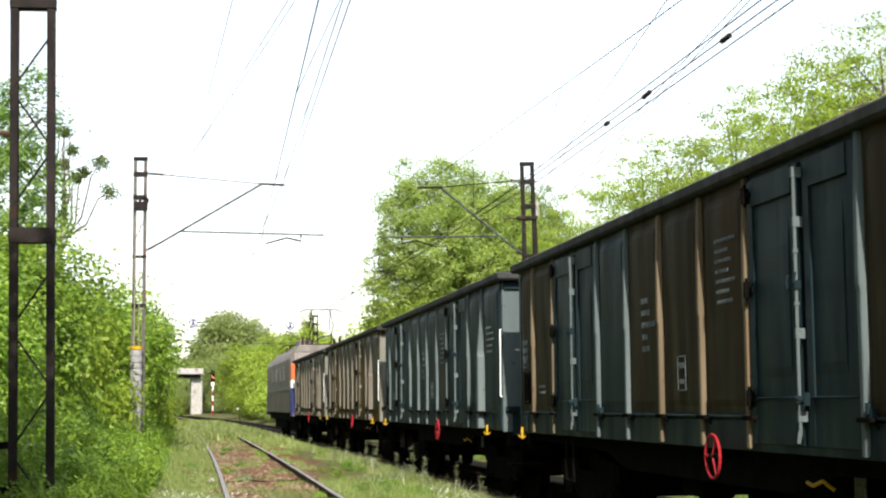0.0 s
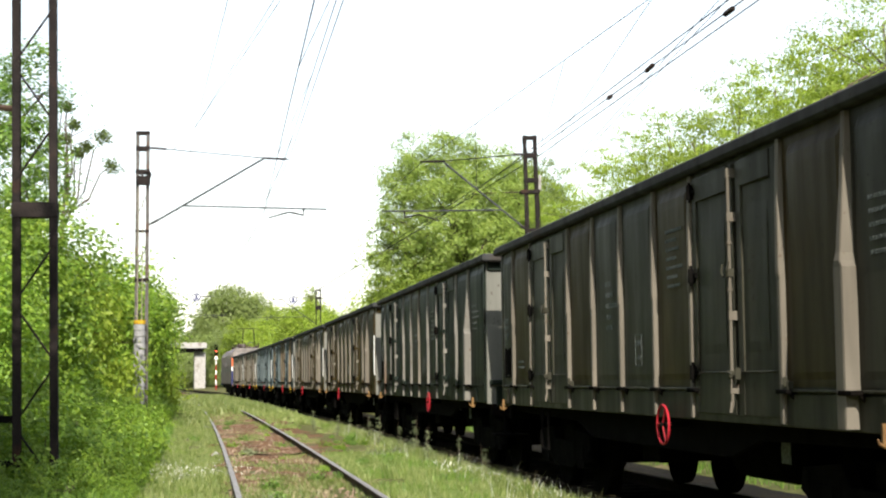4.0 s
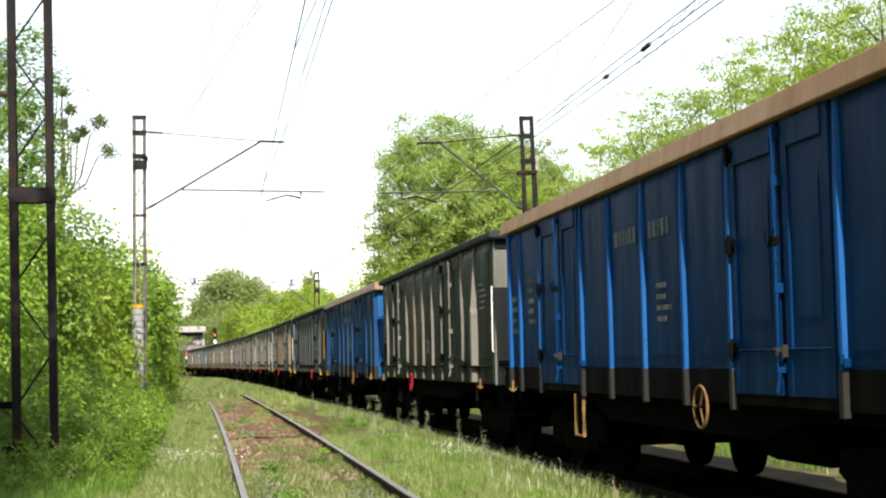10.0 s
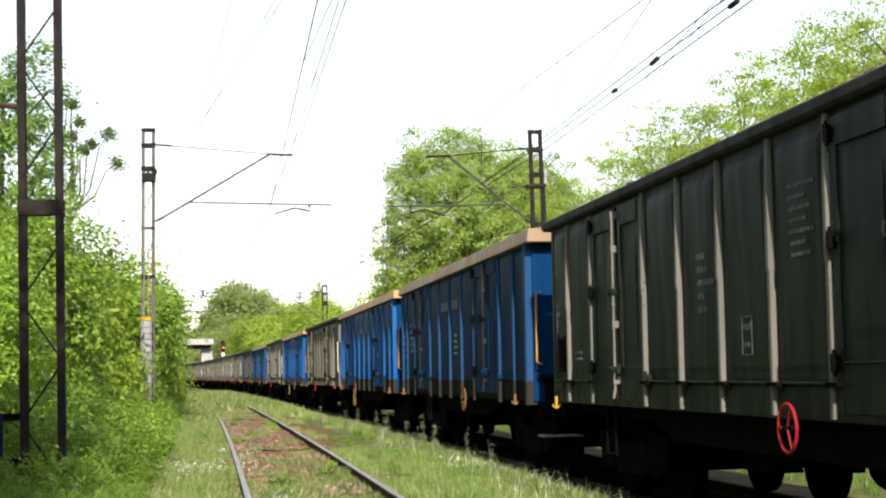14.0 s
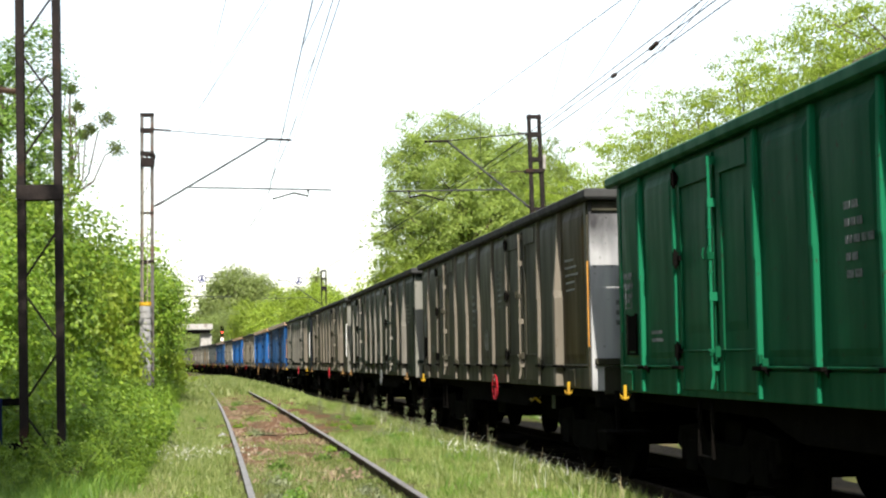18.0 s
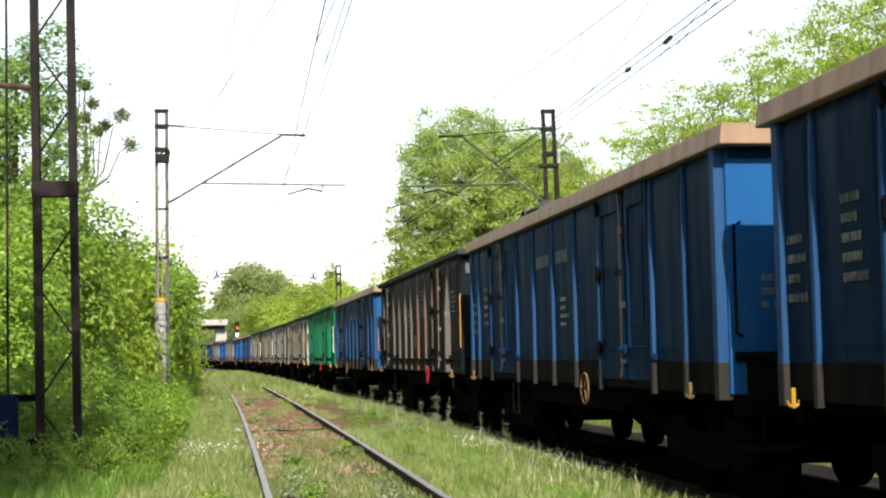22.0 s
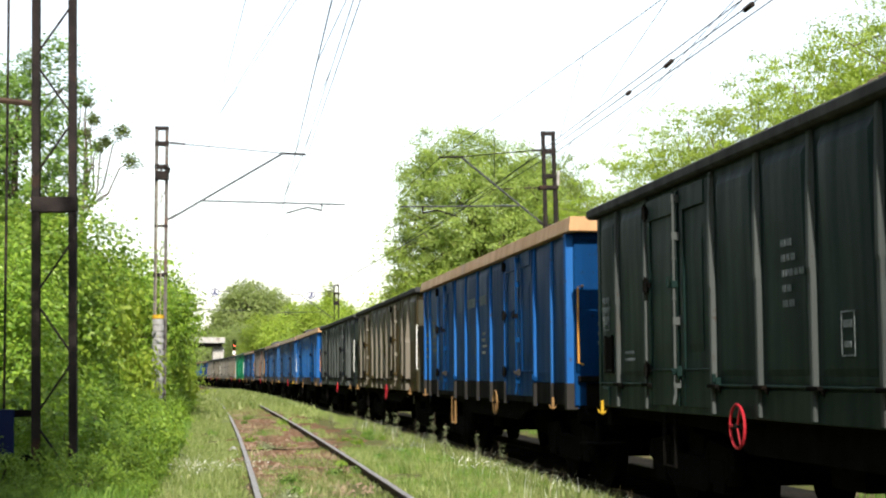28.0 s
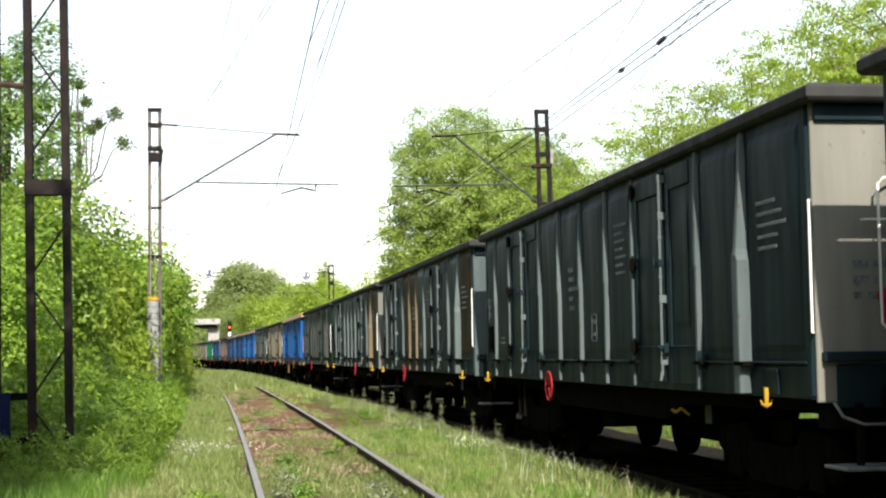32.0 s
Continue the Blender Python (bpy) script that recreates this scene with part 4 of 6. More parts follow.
disc = Geo().tube([(0, 0, 0), (0, 0, 0.012), (0, 0, 0.14), (0, 0, 0.152)], [0.13, 0.145, 0.145, 0.13], 14).mesh("weight")
for k in range(14):
    weights = part("weight", disc, M["weight"], mast_b, "grey tension weight", at=pose(-0.03 + 0.006 * (-1) ** k, -0.3, 0.62 - z0 + k * 0.157))
part("band", Geo().tube([(-0.03, -0.3, 2.83 - z0), (-0.03, -0.3, 2.92 - z0)], 0.15, 14), M["yellow"], mast_b, "yellow band")
for s in (-0.06, 0.05):
    part("weight_rod", Geo().tube([(s - 0.03, -0.3, 2.9 - z0), (s - 0.03, -0.28, 6.3 - z0)], 0.012, 5), M["rod"], mast_b)

mast_c, z0c = lattice("catenary_mast", "dark rusty lattice catenary mast behind the train", 8.52, 39.0, 7.82, 0.36, [(7.76, 0.1), (7.28, 0.12), (6.62, 0.12), (5.3, 0.08), (3.6, 0.1)], (-1.2, 0.0))
part("switch_box", Geo().box(-0.3, 0.22, -0.12, 0.12, 6.26 - z0c, 6.36 - z0c).mesh("switch_box", 0.01), M["mast"], mast_c)
part("insulator_post", Geo().tube([(0.22, -0.05, 6.36 - z0c), (0.24, -0.05, 6.75 - z0c)], 0.04, 8), M["concrete"], mast_c, "pale ceramic post")
for s in (-0.4, 0.35):
    part("stay_rod", Geo().tube([(s * 0.5, -0.1, 6.3 - z0c), (s * 0.62, -0.1, 4.2 - z0c)], 0.014, 5), M["mast"], mast_c)


def cantilever(label, x_mast, y, way, reach, z_top, z_low, reg_z):
    """A hinged bracket: tie, inclined tube, registration tube and steady arm. way: +1 reaches to larger x."""
    c = empty("cantilever", label, "catenary bracket", "catenary brackets", at=pose(x_mast, y, 0))
    part("strut", Geo().tube([(way * 0.1, 0, z_low), (way * (reach - 0.62), 0, z_top)], 0.028, 8), M["galvanised"], c)
    part("head_tube", Geo().tube([(way * (reach - 0.66), 0, z_top + 0.02), (way * reach, 0, z_top)], 0.03, 8), M["mast"], c)
    insulator(c, (0, 0, z_top + 0.25), (way * 0.45, 0, z_top + 0.22))
    insulator(c, (way * 0.02, 0, z_low - 0.03), (way * 0.25, 0, z_low + 0.1))
    part("tie", Geo().tube([(way * 0.4, 0, z_top + 0.22), (way * (reach - 0.6), 0, z_top + 0.02)], 0.014, 5), M["mast"], c)
    a = (reg_z - z_low) / (z_top - z_low) * (reach - 0.72) + 0.1
    part("registration_tube", Geo().tube([(way * a, 0, reg_z), (way * (reach + 1.02), 0, reg_z - 0.06)], 0.024, 6), M["galvanised"], c)
    part("steady_arm", Geo().tube([(way * (reach + 0.42), 0, reg_z - 0.04), (way * (reach + 0.42), 0, reg_z - 0.22), (way * (reach + 0.05), 0, reg_z - 0.14), (way * (reach - 0.5), 0, reg_z - 0.3)], [0.04, 0.03, 0.026, 0.022], 6), M["mast"], c)
    return c


cantilever("grey tubular catenary bracket over the side track", -1.6, 39.0, 1, 3.53, 7.1, 5.4, 5.86)
cantilever("grey tubular catenary bracket over the main track", 8.34, 39.0, -1, 2.93, 7.08, 5.3, 5.82)

# the next pair of masts, by the bend
mast_d, z0 = lattice("catenary_mast", "distant lattice catenary mast on the far side", 7.56, 108, 7.8, 0.4, [(7.75, 0.12), (7.2, 0.14), (6.5, 0.3), (5.2, 0.1)])
mast_e, z0 = lattice("catenary_mast", "distant lattice catenary mast among the bushes", -3.55, 104, 7.8, 0.4, [(7.75, 0.12), (7.2, 0.14), (6.5, 0.3), (5.2, 0.1)])
cantilever("distant catenary bracket over the main track", 7.4, 108, -1, 3.1, 7.1, 5.4, 5.86)
cantilever("distant catenary bracket over the side track", -3.4, 104, 1, 3.4, 7.1, 5.4, 5.86)
for x, y, z in ((5.76, 107.8, 7.05), (-1.01, 103.8, 7.02)):
    disc = empty("line_sign", "round white and blue overhead line sign", "sign", "overhead line signs", at=pose(x, y, z))
    part("plate", Geo().tube([(0, 0.015, 0), (0, -0.015, 0)], 0.27, 20), M["white"], disc)
    part("mark", Geo().box(-0.15, 0.15, -0.03, -0.014, -0.16, -0.04), M["sign_blue"], disc, "blue bar")
    part("mark", Geo().box(-0.08, 0.08, -0.03, -0.014, -0.03, 0.18), M["sign_blue"], disc, "blue bar")
    part("hanger", Geo().tube([(0, 0.02, 0.2), (0, 0.2, 0.0), (0, 0.2, -0.6)], 0.02, 5), M["mast"], disc)
    part("rim", Geo().ring((0, -0.015, 0), 0.25, 0.04, 1, 20, 5), M["sign_blue"], disc, "blue rim")


def wire(label, points, radius=0.005, sag=0.0, group="overhead wires"):
    pts = []
    for i in range(len(points) - 1):
        a, b = Vector(points[i]), Vector(points[i + 1])
        n = max(2, int((b - a).length / 4))
        for k in range(n):
            f = k / n
            pts.append(a.lerp(b, f) - Vector((0, 0, sag * 4 * f * (1 - f))))
    pts.append(Vector(points[-1]))
    w = empty("overhead_wire", label, "wire", group)
    part("strand", Geo().tube(pts, radius, 5, False), M["wire"], w)
    return w


wire("messenger wire over the side track", [(1.75, -40, 7.2), (1.88, 39, 7.12), (0.6, 104, 7.05)], 0.0085)
wire("second messenger wire over the side track", [(1.88, -40, 7.2), (1.98, 39, 7.12), (0.7, 104, 7.05)], 0.009)
wire("contact wire over the side track", [(0.62, -40, 5.58), (1.3, 39, 5.56), (-0.9, 104, 5.55)], 0.0085)
wire("contact wire over the main track", [(5.2, -40, 5.6), (5.9, 39, 5.58), (3.6, 108, 5.55)], 0.008)
wire("messenger wire over the main track", [(8.6, -15, 7.2), (6.4, 23, 7.05), (5.5, 39, 7.1), (3.7, 108, 7.1)], 0.008)
wire("anchor wire led to the lattice mast", [(4.5, 3, 7.3), (6.6, 22.5, 7.0), (8.42, 39, 6.7)], 0.0065)
for s in (0.0, 0.12):
    wire("feeder cable along the far masts", [(8.2 + s, -30, 7.5), (8.62 + s, 39, 7.5 - s), (7.0 + s, 108, 7.5)], 0.012, 0.02)
    wire("anchor wire led past the far mast", [(6.1 + s, 5, 7.2), (7.65 + s, 23, 7.0), (9.35 + s, 39.5, 6.9)], 0.0065)
    wire("anchor wire led to the mast with the weights", [(3.9 + s, -3, 7.4), (0.85 + s * 0.8, 23, 7.1), (-0.33, 33, 6.95), (-1.6, 39, 6.62)], 0.0058)
wire("anchor wire led away to the far thicket mast", [(1.8, -8, 7.3), (0.2, 23, 7.1), (-0.33, 33, 7.05), (-3.5, 104, 6.9)], 0.0058)
for a, b in (((8.56, 28.3, 7.5), (8.58, 28.85, 7.49)), ((8.57, 23.7, 7.5), (8.58, 24.15, 7.5)), ((8.6, 31.6, 7.5), (8.6, 31.85, 7.5))):
    ins = empty("strain_insulator", "dark strain insulator in the overhead wires", "insulator", "strain insulators")
    insulator(ins, a, b, "shed_string")
def between(a, b, y):
    return Vector(a).lerp(Vector(b), (y - a[1]) / (b[1] - a[1]))


for top, low in [(between((1.75, -40, 7.2), (1.88, 39, 7.12), y), between((0.62, -40, 5.58), (1.3, 39, 5.56), y)) for y in (20, 28, 35)] + [(between((6.4, 23, 7.05), (5.5, 39, 7.1), y), between((5.2, -40, 5.6), (5.9, 39, 5.58), y)) for y in (26, 33)]:
    d = empty("dropper", "thin dropper hanging from the messenger wire", "wire", "droppers")
    part("strand", Geo().tube([top, low], 0.006, 4), M["wire"], d)

# ---- the road bridge and the signal by the bend ----
bridge = empty("road_bridge", "pale concrete road bridge across the tracks beyond the bend", "bridge", at=pose(-2.0, 272, 0, 0, 0, 2))
part("abutment", Geo().box(-1.0, 0.95, -2.5, 2.5, -0.6, 6.4).mesh("abutment", 0.06), M["concrete"], bridge)
part("abutment", Geo().box(-20.5, -18.0, -2.5, 2.5, -0.6, 6.4).mesh("abutment", 0.06), M["concrete"], bridge)
part("deck", Geo().box(-24, 1.1, -4, 4, 7.0, 8.0).mesh("deck", 0.05), M["concrete"], bridge)
for y in (-3.4, -1.2, 1.2, 3.4):
    part("girder", Geo().box(-19, 0.6, y - 0.25, y + 0.25, 6.4, 7.0).mesh("girder", 0.02), M["steel_dark"], bridge, "dark steel girder")
signal = empty("signal", "railway signal on a red and white banded mast", "signal", at=pose(0.75, 236, ground_z(0.75, 236)))
for k in range(7):
    part("mast_band", Geo().tube([(0, 0, k * 0.75), (0, 0, k * 0.75 + 0.75)], 0.1, 10), M["white"] if k % 2 else M["red"], signal)
part("head", Geo().box(-0.28, 0.28, -0.12, 0.12, 5.3, 6.9).mesh("head", 0.05), M["steel_dark"], signal)
lamp_mat, ln, ll, lb = nodes_of("red_signal_lamp")
lb.inputs["Base Color"].default_value, lb.inputs["Emission Color"].default_value, lb.inputs["Emission Strength"].default_value = (0.5, 0.02, 0.02, 1), (1, 0.05, 0.04, 1), 4.0
part("lens", Geo().tube([(0, -0.13, 5.9), (0, -0.16, 5.9)], 0.13, 12), lamp_mat, signal, "lit red lens")
part("plate", Geo().box(-0.22, 0.22, -0.12, -0.1, 4.6, 5.1), M["white"], signal, "white number plate")

for x, y, z, w, label in ((3.5, 170, 1.35, 0.28, "small pale lineside marker plate on a post"), (-8.2, 190, 2.3, 0.45, "white lineside board among the bushes"), (3.9, 205, 1.3, 0.2, "small pale lineside marker plate on a post")):
    mk = empty("marker_post", label, "sign", "lineside markers", at=pose(x, y, ground_z(x, y)))
    part("post", Geo().tube([(0, 0.03, -0.2), (0, 0.03, z + w)], 0.04, 8), M["mast"], mk)
    part("plate", Geo().box(-w, w, -0.02, 0.0, z - w * 0.8, z + w * 0.8).mesh("plate", 0.005), M["white"], mk)


# ---- wagons ----
HALF, REAR, TOP, LOW = 6.5, -6.3, 3.21, 1.06
POSTS_A = (0.88, 1.97, 3.97, 5.07, 6.15, 7.28, 8.35, 10.35, 11.5)
POSTS_C = (0.85, 2.9, 4.0, 5.13, 6.13, 7.25, 8.4, 9.45, 11.5)
POSTS_B = (0.72, 1.87, 3.92, 5.08, 6.26, 7.46, 8.63, 10.68, 11.73)
MESHES = {}
# Which lighter, sun-brightened copy of the body paint goes on the posts.
LIT_POST_PAINT = {"rust_patch": "post_brown", "olive": "post_olive", "brown": "post_olive", "green_grey": "post_grey", "teal": "post_teal", "dark_teal": "post_teal", "dark_green": "post_dark", "charcoal": "post_dark", "black_brown": "post_black", "blue": "post_blue", "dull_blue": "post_navy", "navy": "post_navy", "green": "post_green"}


def shared(key, make):
    if key not in MESHES:
        MESHES[key] = make()
    return MESHES[key]


def post_mesh(kind, last=False):
    """A pressed post: a shallow fin under the rim, deepest at the joint at mid-height, a plain channel below it."""
    g = Geo()
    low = 0.98 if kind == "b" else LOW
    # height, depth, width
    if kind == "b":
        prof = [(low, 0.046, 0.07), (1.7, 0.047, 0.07), (2.2, 0.047, 0.066), (2.62, 0.044, 0.062), (3.04, 0.032, 0.055)]
    elif last:
        prof = [(low, 0.112, 0.14), (2.08, 0.112, 0.14), (2.12, 0.116, 0.1), (2.17, 0.106, 0.075), (2.6, 0.072, 0.064), (3.08, 0.046, 0.055)]
    else:
        prof = [(low, 0.052, 0.06), (2.08, 0.052, 0.06), (2.12, 0.06, 0.064), (2.2, 0.06, 0.062), (2.6, 0.056, 0.06), (3.08, 0.042, 0.055)]
    for z, d, w in prof:
        g.v += [(0, -w / 2, z), (-d + 0.006, -w * 0.5, z), (-d, -w * 0.36, z), (-d, w * 0.36, z), (-d + 0.006, w * 0.5, z), (0, w / 2, z)]
    for j in range(len(prof) - 1):
        for k in range(6):
            g.f.append((j * 6 + k, j * 6 + (k + 1) % 6, j * 6 + 6 + (k + 1) % 6, j * 6 + 6 + k))
    g.f += [(5, 4, 3, 2, 1, 0), tuple(len(g.v) - 6 + k for k in range(6))]
    return g.mesh("post")


def bay_mesh(a, c, low, kind):
    """One pressed wall panel between two posts: flat margins, a raised field that leans out under the rim."""
    wide = c - a
    cols = [(0.03, 0.0), (0.085, 0.0), (0.17, 0.8), (0.3, 1.0), (wide - 0.3, 1.0), (wide - 0.15, 0.8), (wide - 0.075, 0.0), (wide - 0.03, 0.0)]
    if wide < 0.75:
        cols = [(0.03, 0.0), (0.07, 0.0), (0.15, 1.0), (wide - 0.15, 1.0), (wide - 0.07, 0.0), (wide - 0.03, 0.0)]
    rows = [(low + 0.02, 0.0), (low + 0.07, 0.0), (low + 0.12, 0.3), (1.9, 0.32), (2.15, 0.42), (2.5, 0.8), (2.86, 1.0), (2.94, 0.9), (3.02, 0.0), (3.09, 0.0)]
    deep = 0.02 if kind == "b" else 0.03
    g, n = Geo(), len(cols)
    for z, f in rows:
        for u, e in cols:
            g.v.append((-1.443 - deep * f * e, HALF - a - u, z))
    for j in range(len(rows) - 1):
        for k in range(n - 1):
            g.f.append((j * n + k, j * n + k + 1, (j + 1) * n + k + 1, (j + 1) * n + k))
    k = len(g.v)
    g.v += [(-1.43, HALF - a - 0.03, low + 0.02), (-1.43, HALF - c + 0.03, low + 0.02), (-1.43, HALF - a - 0.03, 3.09), (-1.43, HALF - c + 0.03, 3.09)]
    m = (len(rows) - 1) * n
    g.f += [tuple(range(n)) + (k + 1, k), tuple(range(m, m + n)) + (k + 3, k + 2),
            tuple(j * n for j in range(len(rows))) + (k + 2, k), tuple(j * n + n - 1 for j in range(len(rows))) + (k + 3, k + 1)]
    return g.mesh("panel")


def door_mesh(wide):
    """A door leaf: a stout frame round a recessed field, a deep bottom rail with a folded edge."""
    g = Geo()
    g.box(-0.014, 0, -wide, 0, 1.1, 3.04)
    for y0, y1, z0, z1, d in ((-0.1, 0.0, 1.1, 3.04, 0.03), (-wide, -wide + 0.1, 1.1, 3.04, 0.03), (-wide + 0.1, -0.1, 2.84, 3.04, 0.04), (-wide + 0.1, -0.1, 1.1, 1.42, 0.026)):
        g.box(-d, -0.005, y0, y1, z0, z1)
    g.box(-0.036, -0.01, -wide + 0.02, -0.02, 1.42, 1.436)
    g.prism([(-0.012, 1.55), (-0.02, 1.65), (-0.022, 2.5), (-0.012, 2.74)], 1, -wide + 0.2, -0.2)
    return g.mesh("door_leaf", 0.005)


def lock_mesh():
    """A round bar in guides, with collars and a hooked foot."""
    g = Geo().tube([(-0.075, 0, 1.17), (-0.075, 0, 3.0)], 0.013, 8)
    for z in (2.62, 1.86, 1.3, 2.96):
        g.box(-0.092, -0.02, -0.015, 0.015, z - 0.035, z + 0.035)
    for z in (2.42, 2.06):
        g.tube([(-0.075, 0, z - 0.012), (-0.075, 0, z + 0.012)], 0.021, 8)
    g.tube([(-0.078, 0, 1.2), (-0.095, -0.01, 1.12)], [0.017, 0.012], 6)
    return g.mesh("lock_bar")


def rim_mesh(kind):
    """The folded top rim, which stands out over the sides and further over the ends."""
    if kind == "b":
        prof = [(1.34, 3.05), (1.52, 3.05), (1.53, 3.06), (1.508, TOP + 0.015), (1.49, TOP + 0.02), (1.34, TOP + 0.02)]
    else:
        prof = [(1.34, 3.09), (1.5, 3.09), (1.525, 3.115), (1.525, 3.185), (1.49, TOP), (1.34, TOP)]
    g, n = Geo(), len(prof)
    for sx, sy in ((-1, -1), (1, -1), (1, 1), (-1, 1)):
        for a, z in prof:
            g.v.append((sx * a, (REAR - 0.2 if sy < 0 else HALF + 0.19) + sy * (a - 1.525), z))
    for c in range(4):
        d = (c + 1) % 4
        for k in range(n):
            g.f.append((c * n + k, c * n + (k + 1) % n, d * n + (k + 1) % n, d * n + k))
    return g.mesh("top_rim", 0.004)


def coal_mesh(seed, heap=0.0):
    r = np.random.default_rng(seed)
    xs, ys = np.linspace(-1.36, 1.36, 22), np.linspace(-6.24, 6.38, 92)
    humps = [(r.uniform(-5.5, 5.5), r.uniform(0.02, 0.12)) for _ in range(4)]
    g = Geo()
    for y in ys:
        base = 3.03 + heap + sum(h * math.exp(-((y - c) / 1.3) ** 2) for c, h in humps)
        for x in xs:
            g.v.append((x, y, base + 0.2 * (1 - (x / 1.36) ** 2) - 0.1 * max(0, abs(y - 0.07) - 5.1) + 0.035 * r.normal()))
    for j in range(91):
        for i in range(21):
            g.f.append((j * 22 + i, j * 22 + i + 1, j * 22 + 23 + i, j * 22 + 22 + i))
    return g.mesh("coal_load")


def marks_mesh(seed, cols, rows, w, h, pitch):
    """Lettering too worn to read: short bars in lines."""
    r = random.Random(seed)
    g = Geo()
    for j in range(rows):
        y, end = 0.0, w * r.uniform(0.5, 1.0)
        while y < end:
            k = r.uniform(0.4, 1.3) * w / cols
            g.box(-0.004, 0, -y - k, -y, -j * pitch - h, -j * pitch)
            y += k + 0.35 * w / cols
    return g.mesh("lettering")


def frame_mesh():
    """A framed marking: a thin outline with bars in it."""
    g = Geo()
    for a, b, c, d in ((0, 0.22, 0, 0.012), (0, 0.22, 0.288, 0.3), (0, 0.012, 0, 0.3), (0.208, 0.22, 0, 0.3), (0.05, 0.16, 0.06, 0.1), (0.04, 0.18, 0.19, 0.24)):
        g.box(-0.004, 0, -b, -a, c, d)
    return g.mesh("lettering")


def wheel_mesh():
    return Geo().tube([(0.68, 0, 0), (0.70, 0, 0), (0.705, 0, 0), (0.83, 0, 0), (0.835, 0, 0), (0.80, 0, 0)], [0.48, 0.488, 0.462, 0.46, 0.40, 0.12], 26).mesh("wheel")


def bogie_mesh():
    g = Geo()
    for s in (-1, 1):
        g.prism([(-1.35, 0.55), (-1.3, 0.72), (-0.6, 0.78), (-0.45, 0.62), (0.45, 0.62), (0.6, 0.78), (1.3, 0.72), (1.35, 0.55), (1.05, 0.42), (0.75, 0.42), (0.5, 0.3), (-0.5, 0.3), (-0.75, 0.42), (-1.05, 0.42)], 0, s * 0.98, s * 1.08)
        for y in (-0.9, 0.9):
            g.box(s * 0.99 - 0.1, s * 0.99 + 0.1, y - 0.16, y + 0.16, 0.32, 0.62)
            for k in (-0.28, 0.28):
                g.tube([(s * 1.02, y + k, 0.4), (s * 1.02, y + k, 0.7)], 0.075, 8)
    g.box(-1.0, 1.0, -0.22, 0.22, 0.42, 0.82)
    for y in (-1.3, 1.3):
        g.box(-0.95, 0.95, y - 0.05, y + 0.05, 0.5, 0.62)
    return g.mesh("bogie_frame", 0.008)


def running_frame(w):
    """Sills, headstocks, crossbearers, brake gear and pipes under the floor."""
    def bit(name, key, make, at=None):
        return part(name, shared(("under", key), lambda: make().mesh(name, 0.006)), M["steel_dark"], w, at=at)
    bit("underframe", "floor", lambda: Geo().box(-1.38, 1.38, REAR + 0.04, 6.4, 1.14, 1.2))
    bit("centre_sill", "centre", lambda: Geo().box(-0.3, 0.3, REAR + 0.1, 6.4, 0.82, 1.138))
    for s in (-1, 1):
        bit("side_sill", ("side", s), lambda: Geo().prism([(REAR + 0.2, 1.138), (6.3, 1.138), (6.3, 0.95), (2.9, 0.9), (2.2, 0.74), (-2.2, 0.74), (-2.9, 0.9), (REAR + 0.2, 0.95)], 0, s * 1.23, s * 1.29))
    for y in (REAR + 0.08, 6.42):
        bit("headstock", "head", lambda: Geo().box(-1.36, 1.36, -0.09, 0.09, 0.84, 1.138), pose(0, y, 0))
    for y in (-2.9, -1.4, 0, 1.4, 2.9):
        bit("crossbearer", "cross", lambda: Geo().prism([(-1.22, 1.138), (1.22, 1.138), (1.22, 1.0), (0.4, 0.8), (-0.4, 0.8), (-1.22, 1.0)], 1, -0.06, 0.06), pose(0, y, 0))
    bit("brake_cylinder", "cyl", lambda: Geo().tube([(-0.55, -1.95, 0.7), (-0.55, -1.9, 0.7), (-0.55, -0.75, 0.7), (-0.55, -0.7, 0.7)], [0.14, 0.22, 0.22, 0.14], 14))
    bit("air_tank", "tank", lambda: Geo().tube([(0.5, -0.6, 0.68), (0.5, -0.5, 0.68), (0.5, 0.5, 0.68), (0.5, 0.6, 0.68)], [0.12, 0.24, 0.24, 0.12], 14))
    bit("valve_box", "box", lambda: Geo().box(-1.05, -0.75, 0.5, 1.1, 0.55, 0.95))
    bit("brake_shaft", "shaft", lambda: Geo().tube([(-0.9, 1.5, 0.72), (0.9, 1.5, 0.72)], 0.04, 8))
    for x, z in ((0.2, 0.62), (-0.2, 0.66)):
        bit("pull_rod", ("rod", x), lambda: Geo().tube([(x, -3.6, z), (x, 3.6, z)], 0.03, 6))


